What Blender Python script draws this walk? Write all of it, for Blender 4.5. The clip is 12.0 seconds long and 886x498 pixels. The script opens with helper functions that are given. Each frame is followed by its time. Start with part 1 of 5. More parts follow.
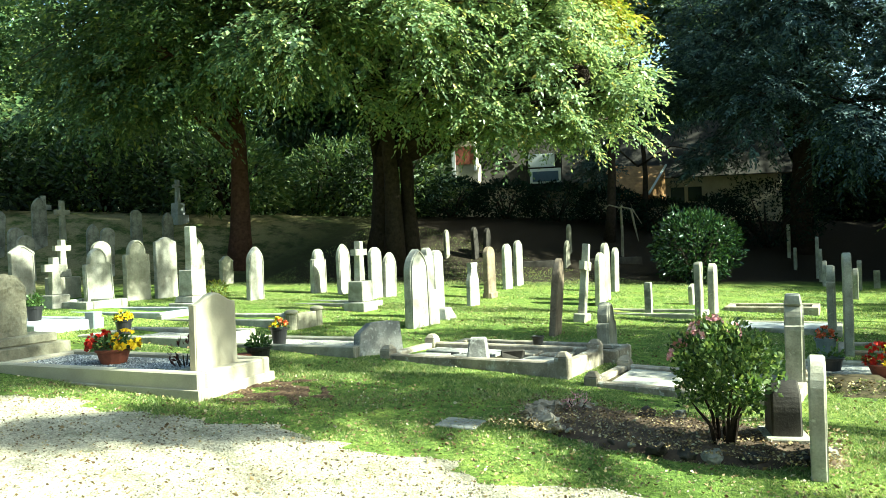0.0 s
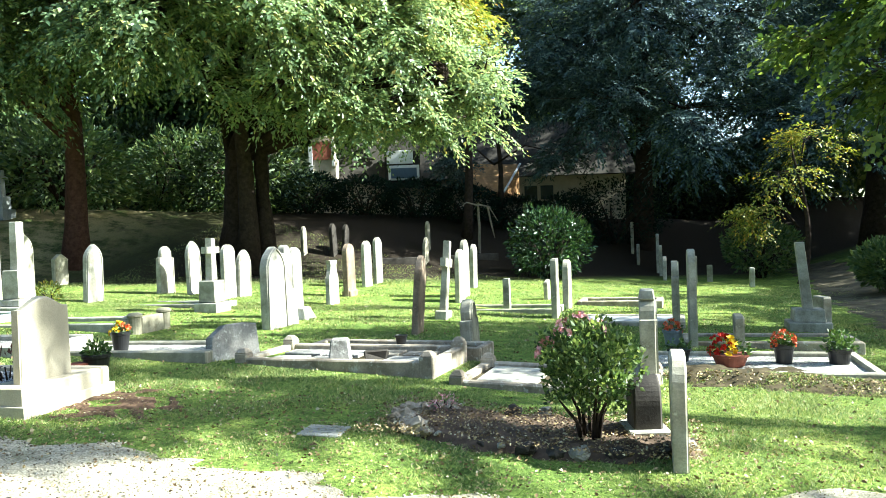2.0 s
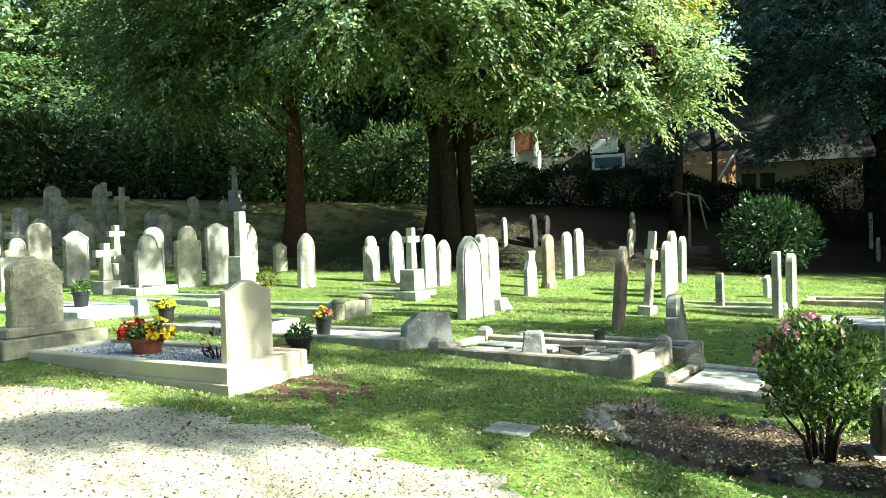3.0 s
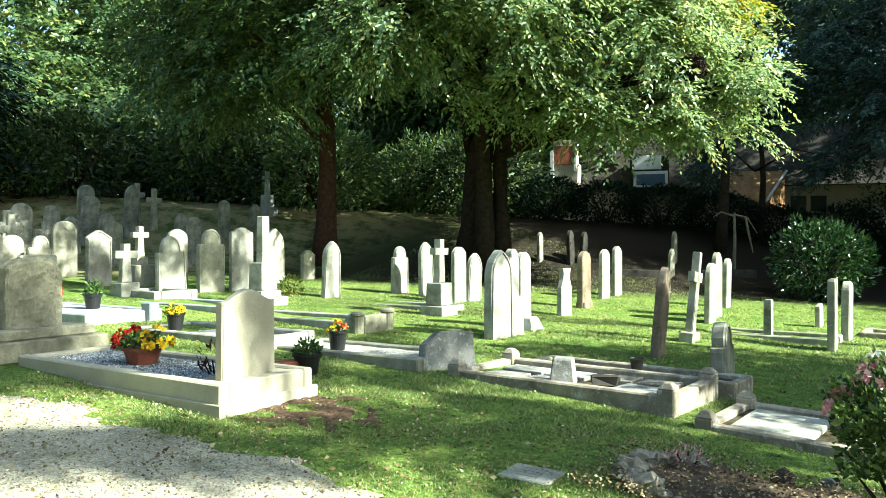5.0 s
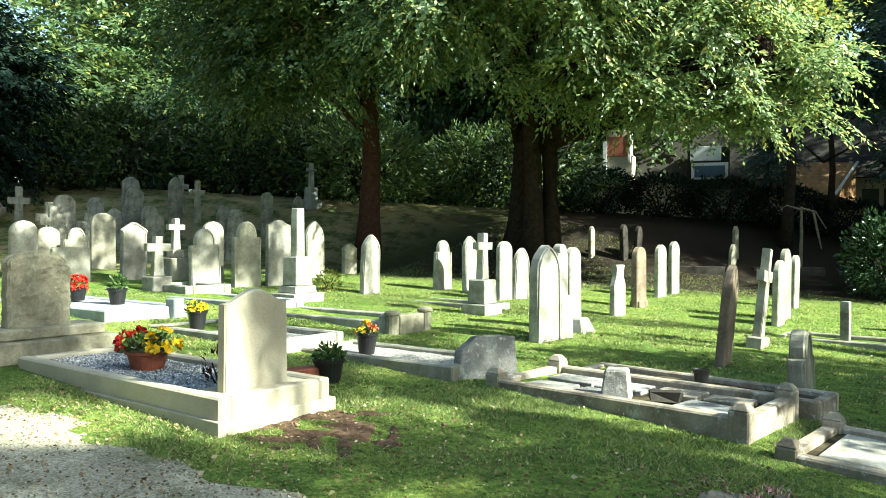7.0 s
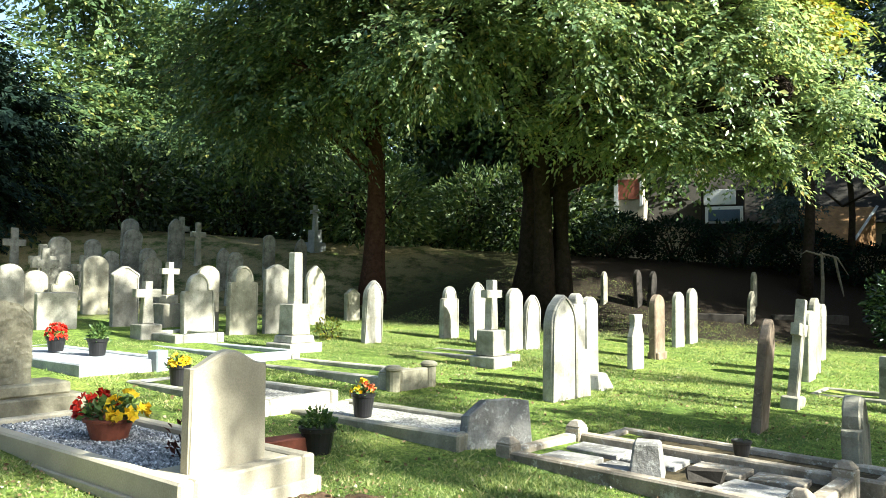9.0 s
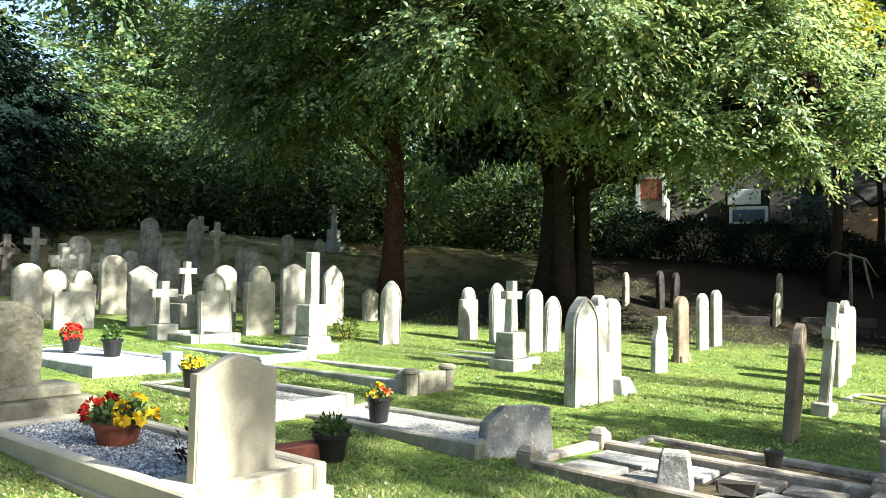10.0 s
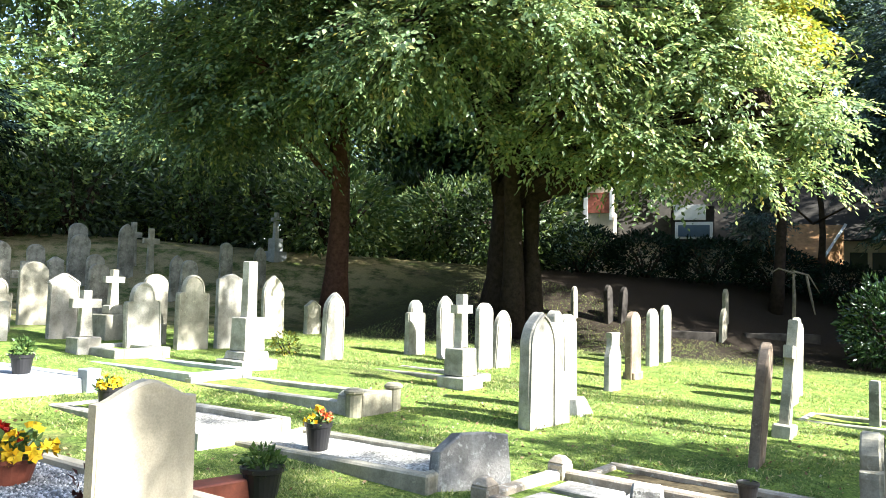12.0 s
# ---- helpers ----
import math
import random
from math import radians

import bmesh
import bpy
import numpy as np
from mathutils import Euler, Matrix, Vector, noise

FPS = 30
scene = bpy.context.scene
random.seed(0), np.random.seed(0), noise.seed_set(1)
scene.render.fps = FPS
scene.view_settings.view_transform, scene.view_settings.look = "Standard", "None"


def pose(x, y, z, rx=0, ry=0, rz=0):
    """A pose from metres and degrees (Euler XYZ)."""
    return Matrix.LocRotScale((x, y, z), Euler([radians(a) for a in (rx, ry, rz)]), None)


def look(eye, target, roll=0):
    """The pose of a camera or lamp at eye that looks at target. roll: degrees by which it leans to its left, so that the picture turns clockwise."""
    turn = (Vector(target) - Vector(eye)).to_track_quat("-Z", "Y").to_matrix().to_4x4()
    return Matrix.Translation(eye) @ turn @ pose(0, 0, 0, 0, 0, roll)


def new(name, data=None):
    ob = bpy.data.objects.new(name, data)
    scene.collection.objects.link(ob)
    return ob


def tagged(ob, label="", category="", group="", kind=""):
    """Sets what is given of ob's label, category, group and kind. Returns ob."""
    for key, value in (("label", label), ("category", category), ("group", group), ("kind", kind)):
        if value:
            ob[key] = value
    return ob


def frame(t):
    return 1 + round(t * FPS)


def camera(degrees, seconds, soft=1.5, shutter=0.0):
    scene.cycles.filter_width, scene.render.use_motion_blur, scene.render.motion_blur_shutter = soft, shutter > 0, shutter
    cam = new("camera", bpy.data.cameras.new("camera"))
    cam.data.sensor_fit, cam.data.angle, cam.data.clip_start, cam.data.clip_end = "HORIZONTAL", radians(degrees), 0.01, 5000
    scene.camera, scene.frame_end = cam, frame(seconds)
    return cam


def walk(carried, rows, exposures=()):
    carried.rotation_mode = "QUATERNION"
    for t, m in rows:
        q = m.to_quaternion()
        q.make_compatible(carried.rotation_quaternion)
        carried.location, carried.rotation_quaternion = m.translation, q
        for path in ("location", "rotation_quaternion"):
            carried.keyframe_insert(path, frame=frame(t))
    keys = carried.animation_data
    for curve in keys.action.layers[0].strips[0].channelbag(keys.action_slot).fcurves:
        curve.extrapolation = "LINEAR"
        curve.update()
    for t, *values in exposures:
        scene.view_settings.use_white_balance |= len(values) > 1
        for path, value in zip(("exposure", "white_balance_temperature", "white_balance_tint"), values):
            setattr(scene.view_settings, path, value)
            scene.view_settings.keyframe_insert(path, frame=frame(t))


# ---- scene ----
cam = camera(60.7, 12.0, 0.75)
PATH = [
    (0, (-0.075, 0.257, 1.579), (-1.014, 2.023, 1.561), -2.2),
    (0.5, (-0.036, 0.257, 1.576), (-0.951, 2.034, 1.503), -1.4),
    (1, (0.004, 0.256, 1.568), (-0.734, 2.111, 1.442), -1.2),
    (1.5, (-0.077, 0.336, 1.569), (-0.579, 2.269, 1.482), -0.5),
    (2, (-0.233, 0.465, 1.584), (-0.825, 2.375, 1.543), -2.2),
    (2.5, (-0.271, 0.679, 1.557), (-1.234, 2.431, 1.514), -0.8),
    (4.5, (-0.544, 1.291, 1.52), (-1.71, 2.915, 1.485), -2.4),
    (5, (-0.573, 1.484, 1.529), (-1.73, 3.116, 1.523), 0.1),
    (5.5, (-0.633, 1.637, 1.5), (-1.71, 3.32, 1.403), -0.3),
    (6, (-0.773, 1.821, 1.536), (-1.804, 3.534, 1.494), -1.7),
    (6.5, (-0.894, 2.001, 1.518), (-2.142, 3.562, 1.445), -2.2),
    (7, (-0.947, 2.202, 1.537), (-2.21, 3.753, 1.514), 0.4),
    (9, (-1.397, 2.781, 1.608), (-2.675, 4.317, 1.697), 0.7),
    (9.5, (-1.419, 2.895, 1.612), (-2.754, 4.383, 1.671), 0.9),
    (10, (-1.524, 2.948, 1.622), (-2.841, 4.45, 1.71), 0.9),
    (10.5, (-1.712, 3.012, 1.647), (-3.047, 4.493, 1.804), -1.2),
    (11, (-1.837, 3.098, 1.643), (-3.199, 4.56, 1.74), -1.4),
    (11.5, (-1.889, 3.243, 1.638), (-3.229, 4.723, 1.76), 0.3),
    (12, (-1.931, 3.362, 1.637), (-3.135, 4.954, 1.759), 1.5),
]
EXPOSURES = [(0.0, 2.42, 6450, -15.0), (1.0, 2.34, 6250, -10.0), (1.5, 2.34, 6150, -7.0), (2.0, 2.69, 6050, 0.0), (2.5, 2.59, 6200, -4.0), (4.5, 2.29, 6300, -13.0), (5.5, 2.34, 6150, -5.0), (6.5, 2.24, 6350, -7.0), (9.0, 2.26, 6400, 4.0), (11.0, 2.34, 6250, 7.0), (11.5, 2.47, 6250, 8.0), (12.0, 2.82, 6200, 11.0)]
walk(cam, [(t, look(eye, target, roll)) for t, eye, target, roll in PATH], EXPOSURES)

# ---- world, sun and exposure ----
SUN_AZ, SUN_EL = 76.0, 35.0
world = bpy.data.worlds.new("sky")
scene.world = world
world.use_nodes = True
wn = world.node_tree.nodes
sky = wn.new("ShaderNodeTexSky")
sky.sky_type, sky.sun_disc = "NISHITA", False
sky.sun_elevation, sky.sun_rotation = radians(SUN_EL), radians(SUN_AZ)
sky.air_density, sky.dust_density, sky.ozone_density = 1.0, 1.5, 1.0
world.node_tree.links.new(sky.outputs[0], wn["Background"].inputs[0])
wn["Background"].inputs[1].default_value = 0.086
SUN_TO = Vector((math.sin(radians(SUN_AZ)) * math.cos(radians(SUN_EL)), math.cos(radians(SUN_AZ)) * math.cos(radians(SUN_EL)), math.sin(radians(SUN_EL))))
sun = new("sun", bpy.data.lights.new("sun", "SUN"))
sun.data.energy, sun.data.angle, sun.data.color = 4.5, radians(0.55), (1.0, 0.97, 0.9)
sun.matrix_basis = look(SUN_TO * 80, (0, 0, 0))

rng = np.random.default_rng(7)


# ---- materials ----
def node(nt, kind, **values):
    n = nt.nodes.new(kind)
    for key, value in values.items():
        n.inputs[key.replace("_", " ")].default_value = value
    return n


def base_mat(name, rough=0.8, spec=0.3, metal=0.0):
    m = bpy.data.materials.new(name)
    m.use_nodes = True
    b = m.node_tree.nodes["Principled BSDF"]
    b.inputs["Roughness"].default_value = rough
    b.inputs["Specular IOR Level"].default_value = spec
    b.inputs["Metallic"].default_value = metal
    return m, m.node_tree, b


def ramp(nt, fac, stops):
    r = nt.nodes.new("ShaderNodeValToRGB")
    e = r.color_ramp.elements
    while len(e) < len(stops):
        e.new(0.5)
    for el, (p, c) in zip(e, stops):
        el.position, el.color = p, (*c, 1)
    nt.links.new(fac, r.inputs[0])
    return r.outputs[0]


def noise_tex(nt, scale, detail=4.0, rough=0.6, coord="Object", stretch=None):
    tc = nt.nodes.new("ShaderNodeTexCoord")
    out = tc.outputs[coord]
    if stretch:
        mp = nt.nodes.new("ShaderNodeMapping")
        mp.inputs["Scale"].default_value = stretch
        nt.links.new(out, mp.inputs[0])
        out = mp.outputs[0]
    n = node(nt, "ShaderNodeTexNoise", Scale=scale, Detail=detail, Roughness=rough)
    nt.links.new(out, n.inputs["Vector"])
    return n.outputs["Fac"]


def mix(nt, fac, a, b, mode="MIX"):
    n = nt.nodes.new("ShaderNodeMix")
    n.data_type, n.blend_type = "RGBA", mode
    for sock, v in ((n.inputs[0], fac), (n.inputs[6], a), (n.inputs[7], b)):
        if isinstance(v, (int, float)):
            sock.default_value = v
        elif isinstance(v, tuple):
            sock.default_value = (*v, 1)
        else:
            nt.links.new(v, sock)
    return n.outputs[2]


def bump(nt, b, height, strength=0.4, distance=0.01):
    n = node(nt, "ShaderNodeBump", Strength=strength, Distance=distance)
    nt.links.new(height, n.inputs["Height"])
    nt.links.new(n.outputs[0], b.inputs["Normal"])


def stone_mat(name, light, dark, lichen, lichen_at=0.62, rough=0.85, fine=60.0, bumps=0.5):
    """Weathered stone: broad blotches, fine grain, patches of lichen and streaks down the face."""
    m, nt, b = base_mat(name, rough, 0.2)
    oi = nt.nodes.new("ShaderNodeObjectInfo")
    broad = noise_tex(nt, 3.5, 5, 0.65)
    streak = noise_tex(nt, 6.0, 4, 0.6, stretch=(1, 1, 0.18))
    grain = noise_tex(nt, fine, 3, 0.7)
    c = ramp(nt, broad, [(0.36, dark), (0.6, light)])
    c = mix(nt, ramp(nt, streak, [(0.45, (0, 0, 0)), (0.75, (0.55, 0.55, 0.55))]), c, dark)
    c = mix(nt, ramp(nt, noise_tex(nt, 11.0, 6, 0.7), [(lichen_at, (0, 0, 0)), (lichen_at + 0.08, (0.8, 0.8, 0.8))]), c, lichen)
    c = mix(nt, 0.35, c, ramp(nt, grain, [(0.3, (0.25, 0.25, 0.25)), (0.7, (1, 1, 1))]), "MULTIPLY")
    tone = nt.nodes.new("ShaderNodeHueSaturation")
    mr = node(nt, "ShaderNodeMapRange")
    mr.inputs["To Min"].default_value, mr.inputs["To Max"].default_value = 0.82, 1.12
    nt.links.new(oi.outputs["Random"], mr.inputs["Value"])
    nt.links.new(mr.outputs[0], tone.inputs["Value"])
    nt.links.new(c, tone.inputs["Color"])
    nt.links.new(tone.outputs[0], b.inputs["Base Color"])
    bump(nt, b, mix(nt, 0.5, grain, broad), bumps, 0.012)
    return m


def leaf_mat(name, stops, translucent=0.45, rough=0.45, spec=0.35):
    """Leaves: a colour for each leaf and light that passes through."""
    m, nt, b = base_mat(name, rough, spec)
    geo = nt.nodes.new("ShaderNodeNewGeometry")
    c = ramp(nt, geo.outputs["Random Per Island"], stops)
    c = mix(nt, 0.35, c, ramp(nt, noise_tex(nt, 0.5, 2), [(0.35, (0.5, 0.55, 0.5)), (0.65, (1.2, 1.15, 0.9))]), "MULTIPLY")
    nt.links.new(c, b.inputs["Base Color"])
    tr = nt.nodes.new("ShaderNodeBsdfTranslucent")
    nt.links.new(mix(nt, 1.0, c, (1.28, 1.2, 0.85), "MULTIPLY"), tr.inputs[0])
    ms = nt.nodes.new("ShaderNodeMixShader")
    ms.inputs[0].default_value = translucent
    nt.links.new(b.outputs[0], ms.inputs[1])
    nt.links.new(tr.outputs[0], ms.inputs[2])
    nt.links.new(ms.outputs[0], nt.nodes["Material Output"].inputs[0])
    return m


def plain_mat(name, colour, rough=0.6, spread=0.25, scale=14.0, spec=0.3, bumps=0.2):
    m, nt, b = base_mat(name, rough, spec)
    lo = tuple(max(0.0, v * (1 - spread)) for v in colour)
    hi = tuple(min(1.0, v * (1 + spread)) for v in colour)
    n = noise_tex(nt, scale, 5, 0.65)
    c = ramp(nt, n, [(0.3, lo), (0.7, hi)])
    c = mix(nt, 0.25, c, ramp(nt, noise_tex(nt, scale * 9, 2), [(0.3, (0.5, 0.5, 0.5)), (0.7, (1, 1, 1))]), "MULTIPLY")
    nt.links.new(c, b.inputs["Base Color"])
    bump(nt, b, n, bumps, 0.01)
    return m


def island_mat(name, stops, rough=0.8, spec=0.25):
    m, nt, b = base_mat(name, rough, spec)
    geo = nt.nodes.new("ShaderNodeNewGeometry")
    nt.links.new(ramp(nt, geo.outputs["Random Per Island"], stops), b.inputs["Base Color"])
    return m


STONE = {
    "pale": stone_mat("pale_limestone", (0.46, 0.44, 0.375), (0.23, 0.215, 0.17), (0.2, 0.2, 0.14), 0.6),
    "grey": stone_mat("grey_lichened_stone", (0.43, 0.405, 0.315), (0.22, 0.205, 0.15), (0.5, 0.48, 0.36), 0.6),
    "brown": stone_mat("brown_sandstone", (0.27, 0.21, 0.15), (0.13, 0.095, 0.066), (0.42, 0.35, 0.25), 0.6),
    "dark": stone_mat("dark_mossy_stone", (0.4, 0.385, 0.32), (0.14, 0.135, 0.105), (0.4, 0.41, 0.31), 0.57),
    "cream": stone_mat("cream_cut_limestone", (0.5, 0.45, 0.335), (0.42, 0.375, 0.275), (0.45, 0.4, 0.3), 0.74, 0.7, 90.0, 0.12),
    "rough": stone_mat("rough_hewn_stone", (0.37, 0.345, 0.245), (0.18, 0.165, 0.115), (0.46, 0.44, 0.36), 0.62, 0.95, 34.0, 0.7),
    # near-black stone: dark fragments, and shade put into the colour of others
    "dark_shaded": stone_mat("dark_shaded_stone", (0.075, 0.066, 0.055), (0.03, 0.026, 0.022), (0.12, 0.11, 0.09), 0.66),
    "granite": stone_mat("speckled_grey_granite", (0.38, 0.365, 0.33), (0.15, 0.143, 0.128), (0.5, 0.49, 0.44), 0.55, 0.85, 44.0, 1.0),
    "kerb": stone_mat("old_kerb_stone", (0.44, 0.375, 0.285), (0.2, 0.165, 0.12), (0.6, 0.58, 0.5), 0.56),
    "white": stone_mat("white_marble", (0.43, 0.445, 0.45), (0.26, 0.275, 0.285), (0.45, 0.46, 0.42), 0.72, 0.6, 70.0, 0.25),
}


def ground_mat():
    m, nt, b = base_mat("turf", 0.95, 0.15)
    g = ramp(nt, noise_tex(nt, 0.9, 6, 0.7), [(0.25, (0.07, 0.125, 0.03)), (0.5, (0.155, 0.225, 0.055)), (0.75, (0.29, 0.325, 0.09))])
    fine = noise_tex(nt, 28.0, 5, 0.75)
    g = mix(nt, 0.7, g, ramp(nt, fine, [(0.34, (0.2, 0.24, 0.17)), (0.64, (1.35, 1.3, 1.1))]), "MULTIPLY")
    g = mix(nt, 0.75, g, ramp(nt, noise_tex(nt, 7.0, 4, 0.7), [(0.36, (0.42, 0.5, 0.36)), (0.6, (1.2, 1.18, 1.0))]), "MULTIPLY")
    bare = ramp(nt, noise_tex(nt, 0.55, 5, 0.65), [(0.6, (0, 0, 0)), (0.74, (0.75, 0.75, 0.75))])
    g = mix(nt, bare, g, ramp(nt, fine, [(0.3, (0.06, 0.045, 0.025)), (0.7, (0.2, 0.15, 0.085))]))
    # leaf mould on the wooded bank, its colour darkened for the trees' shade
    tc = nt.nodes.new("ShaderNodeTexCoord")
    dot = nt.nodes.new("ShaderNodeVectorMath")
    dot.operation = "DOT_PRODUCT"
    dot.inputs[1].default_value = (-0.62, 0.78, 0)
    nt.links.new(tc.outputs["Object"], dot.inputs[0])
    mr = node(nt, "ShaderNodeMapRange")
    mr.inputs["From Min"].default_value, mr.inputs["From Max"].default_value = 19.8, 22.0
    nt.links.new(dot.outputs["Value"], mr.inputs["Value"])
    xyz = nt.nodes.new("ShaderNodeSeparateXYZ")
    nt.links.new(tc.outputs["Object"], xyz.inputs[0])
    # thinned westwards: grass there, and brighter colour in place of light
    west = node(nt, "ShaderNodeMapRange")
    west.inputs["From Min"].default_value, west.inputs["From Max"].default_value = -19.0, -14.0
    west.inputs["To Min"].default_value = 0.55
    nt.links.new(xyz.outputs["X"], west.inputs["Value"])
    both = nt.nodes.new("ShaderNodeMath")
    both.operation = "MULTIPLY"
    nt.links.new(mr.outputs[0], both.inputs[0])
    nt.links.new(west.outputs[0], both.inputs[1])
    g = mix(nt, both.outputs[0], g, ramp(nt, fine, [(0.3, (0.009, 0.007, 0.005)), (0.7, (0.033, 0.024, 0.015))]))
    # dappled sun put into the colour as pale brown patches on the western bank
    sun_patches = nt.nodes.new("ShaderNodeMath")
    sun_patches.operation = "MULTIPLY"
    far = node(nt, "ShaderNodeMapRange")
    far.inputs["From Min"].default_value, far.inputs["From Max"].default_value = -15.5, -18.0
    nt.links.new(xyz.outputs["X"], far.inputs["Value"])
    nt.links.new(far.outputs[0], sun_patches.inputs[0])
    nt.links.new(ramp(nt, noise_tex(nt, 1.6, 5, 0.7), [(0.4, (0, 0, 0)), (0.55, (0.9, 0.9, 0.9))]), sun_patches.inputs[1])
    g = mix(nt, sun_patches.outputs[0], g, ramp(nt, fine, [(0.3, (0.16, 0.125, 0.06)), (0.7, (0.38, 0.31, 0.16))]))
    nt.links.new(g, b.inputs["Base Color"])
    bump(nt, b, fine, 0.8, 0.04)
    return m


def gravel_mat(name, stops, scale, moss=0.0):
    m, nt, b = base_mat(name, 0.9, 0.2)
    tc = nt.nodes.new("ShaderNodeTexCoord")
    v = node(nt, "ShaderNodeTexVoronoi", Scale=scale, Randomness=1.0)
    nt.links.new(tc.outputs["Object"], v.inputs["Vector"])
    c = ramp(nt, v.outputs["Color"], stops)
    c = mix(nt, 0.8, c, ramp(nt, noise_tex(nt, 1.1, 5, 0.7), [(0.3, (0.5, 0.47, 0.4)), (0.6, (1.1, 1.08, 1.0))]), "MULTIPLY")
    c = mix(nt, ramp(nt, noise_tex(nt, 2.3, 7, 0.75), [(0.54, (0, 0, 0)), (0.7, (moss, moss, moss))]), c, (0.1, 0.115, 0.045))
    c = mix(nt, 0.4, c, ramp(nt, noise_tex(nt, 24.0, 4, 0.8), [(0.34, (0.3, 0.26, 0.2)), (0.56, (1.1, 1.08, 1.02))]), "MULTIPLY")
    nt.links.new(c, b.inputs["Base Color"])
    bump(nt, b, v.outputs["Distance"], 0.6, 0.012)
    return m


TURF = ground_mat()
GRAVE_GRAVEL = gravel_mat("grave_gravel", [(0.15, (0.16, 0.16, 0.15)), (0.5, (0.33, 0.33, 0.32)), (0.85, (0.52, 0.52, 0.5))], 60.0)
PATH_GRAVEL = gravel_mat("path_gravel", [(0.1, (0.24, 0.215, 0.16)), (0.5, (0.38, 0.35, 0.275)), (0.9, (0.5, 0.47, 0.39))], 85.0, 0.75)
CHIPS = island_mat("blue_grey_chippings", [(0.0, (0.06, 0.065, 0.07)), (0.5, (0.21, 0.215, 0.212)), (0.9, (0.42, 0.42, 0.41)), (1.0, (0.65, 0.65, 0.65))])
PEBBLE = island_mat("path_pebbles", [(0.0, (0.1, 0.075, 0.045)), (0.4, (0.28, 0.25, 0.185)), (0.8, (0.4, 0.365, 0.285)), (1.0, (0.48, 0.45, 0.38))])
BANK = plain_mat("mossy_earth", (0.06, 0.048, 0.027), 0.95, 0.65, 11.0, 0.1, 1.0)
SOIL = plain_mat("bare_soil", (0.085, 0.06, 0.042), 0.95, 0.5, 8.0, 0.1, 1.0)
BLADE = leaf_mat("grass_blades", [(0.0, (0.065, 0.115, 0.028)), (0.5, (0.19, 0.265, 0.085)), (0.85, (0.36, 0.4, 0.15)), (1.0, (0.5, 0.45, 0.25))], 0.35, 0.6)
FALLEN = island_mat("fallen_leaves", [(0.0, (0.1, 0.06, 0.03)), (0.5, (0.22, 0.155, 0.075)), (0.8, (0.34, 0.27, 0.13)), (1.0, (0.48, 0.44, 0.3))], 0.7)
LIME = leaf_mat("broad_leaves", [(0.0, (0.075, 0.13, 0.065)), (0.45, (0.2, 0.295, 0.155)), (0.85, (0.37, 0.45, 0.24)), (0.97, (0.4, 0.4, 0.16)), (1.0, (0.42, 0.33, 0.12))], 0.48, 0.3, 0.5)
DARKLEAF = leaf_mat("dark_broad_leaves", [(0.0, (0.045, 0.085, 0.038)), (0.6, (0.1, 0.165, 0.07)), (0.92, (0.2, 0.26, 0.1)), (1.0, (0.34, 0.34, 0.1))], 0.36, 0.32)
GOLD = leaf_mat("yellowing_leaves", [(0.0, (0.1, 0.15, 0.025)), (0.5, (0.2, 0.24, 0.035)), (0.9, (0.34, 0.3, 0.05)), (1.0, (0.42, 0.24, 0.05))], 0.45)
OVERHANG = leaf_mat("maple_leaves", [(0.0, (0.04, 0.085, 0.022)), (0.5, (0.11, 0.175, 0.04)), (1.0, (0.25, 0.32, 0.07))], 0.45, 0.4)
# underwood shade put into the colour: a darker copy of the woodland leaves
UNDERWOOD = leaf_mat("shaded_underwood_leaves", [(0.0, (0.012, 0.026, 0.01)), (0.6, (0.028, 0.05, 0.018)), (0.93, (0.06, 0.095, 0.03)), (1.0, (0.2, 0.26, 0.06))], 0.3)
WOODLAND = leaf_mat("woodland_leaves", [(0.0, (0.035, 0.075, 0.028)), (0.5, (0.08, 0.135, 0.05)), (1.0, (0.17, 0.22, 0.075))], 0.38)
NEEDLE = leaf_mat("dark_needles", [(0.0, (0.024, 0.047, 0.054)), (0.6, (0.062, 0.1, 0.105)), (1.0, (0.13, 0.18, 0.165))], 0.15, 0.7, 0.15)
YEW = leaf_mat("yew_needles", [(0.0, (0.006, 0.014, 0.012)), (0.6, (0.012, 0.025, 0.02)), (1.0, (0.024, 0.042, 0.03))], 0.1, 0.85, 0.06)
GLOSSY = leaf_mat("glossy_laurel_leaves", [(0.0, (0.008, 0.024, 0.009)), (0.6, (0.02, 0.05, 0.017)), (1.0, (0.075, 0.13, 0.045))], 0.12, 0.2, 0.55)
REDBARK = plain_mat("red_brown_bark", (0.062, 0.031, 0.022), 0.95, 0.5, 9.0, 0.1, 1.0)
BARK = plain_mat("bark", (0.032, 0.023, 0.018), 0.95, 0.5, 9.0, 0.1, 1.0)
TIMBER = plain_mat("weathered_timber", (0.2, 0.17, 0.13), 0.9, 0.35, 12.0)
BLACK = plain_mat("black_plastic", (0.012, 0.012, 0.013), 0.4, 0.2, 20.0, 0.4, 0.05)
TERRACOTTA = plain_mat("terracotta", (0.2, 0.06, 0.035), 0.6, 0.25, 16.0)
GREYMETAL = plain_mat("dull_zinc", (0.2, 0.225, 0.24), 0.5, 0.15, 16.0)
RED = island_mat("red_petals", [(0.0, (0.3, 0.006, 0.004)), (1.0, (0.6, 0.03, 0.012))], 0.55)
YELLOW = island_mat("yellow_petals", [(0.0, (0.62, 0.36, 0.01)), (1.0, (0.85, 0.62, 0.03))], 0.55)
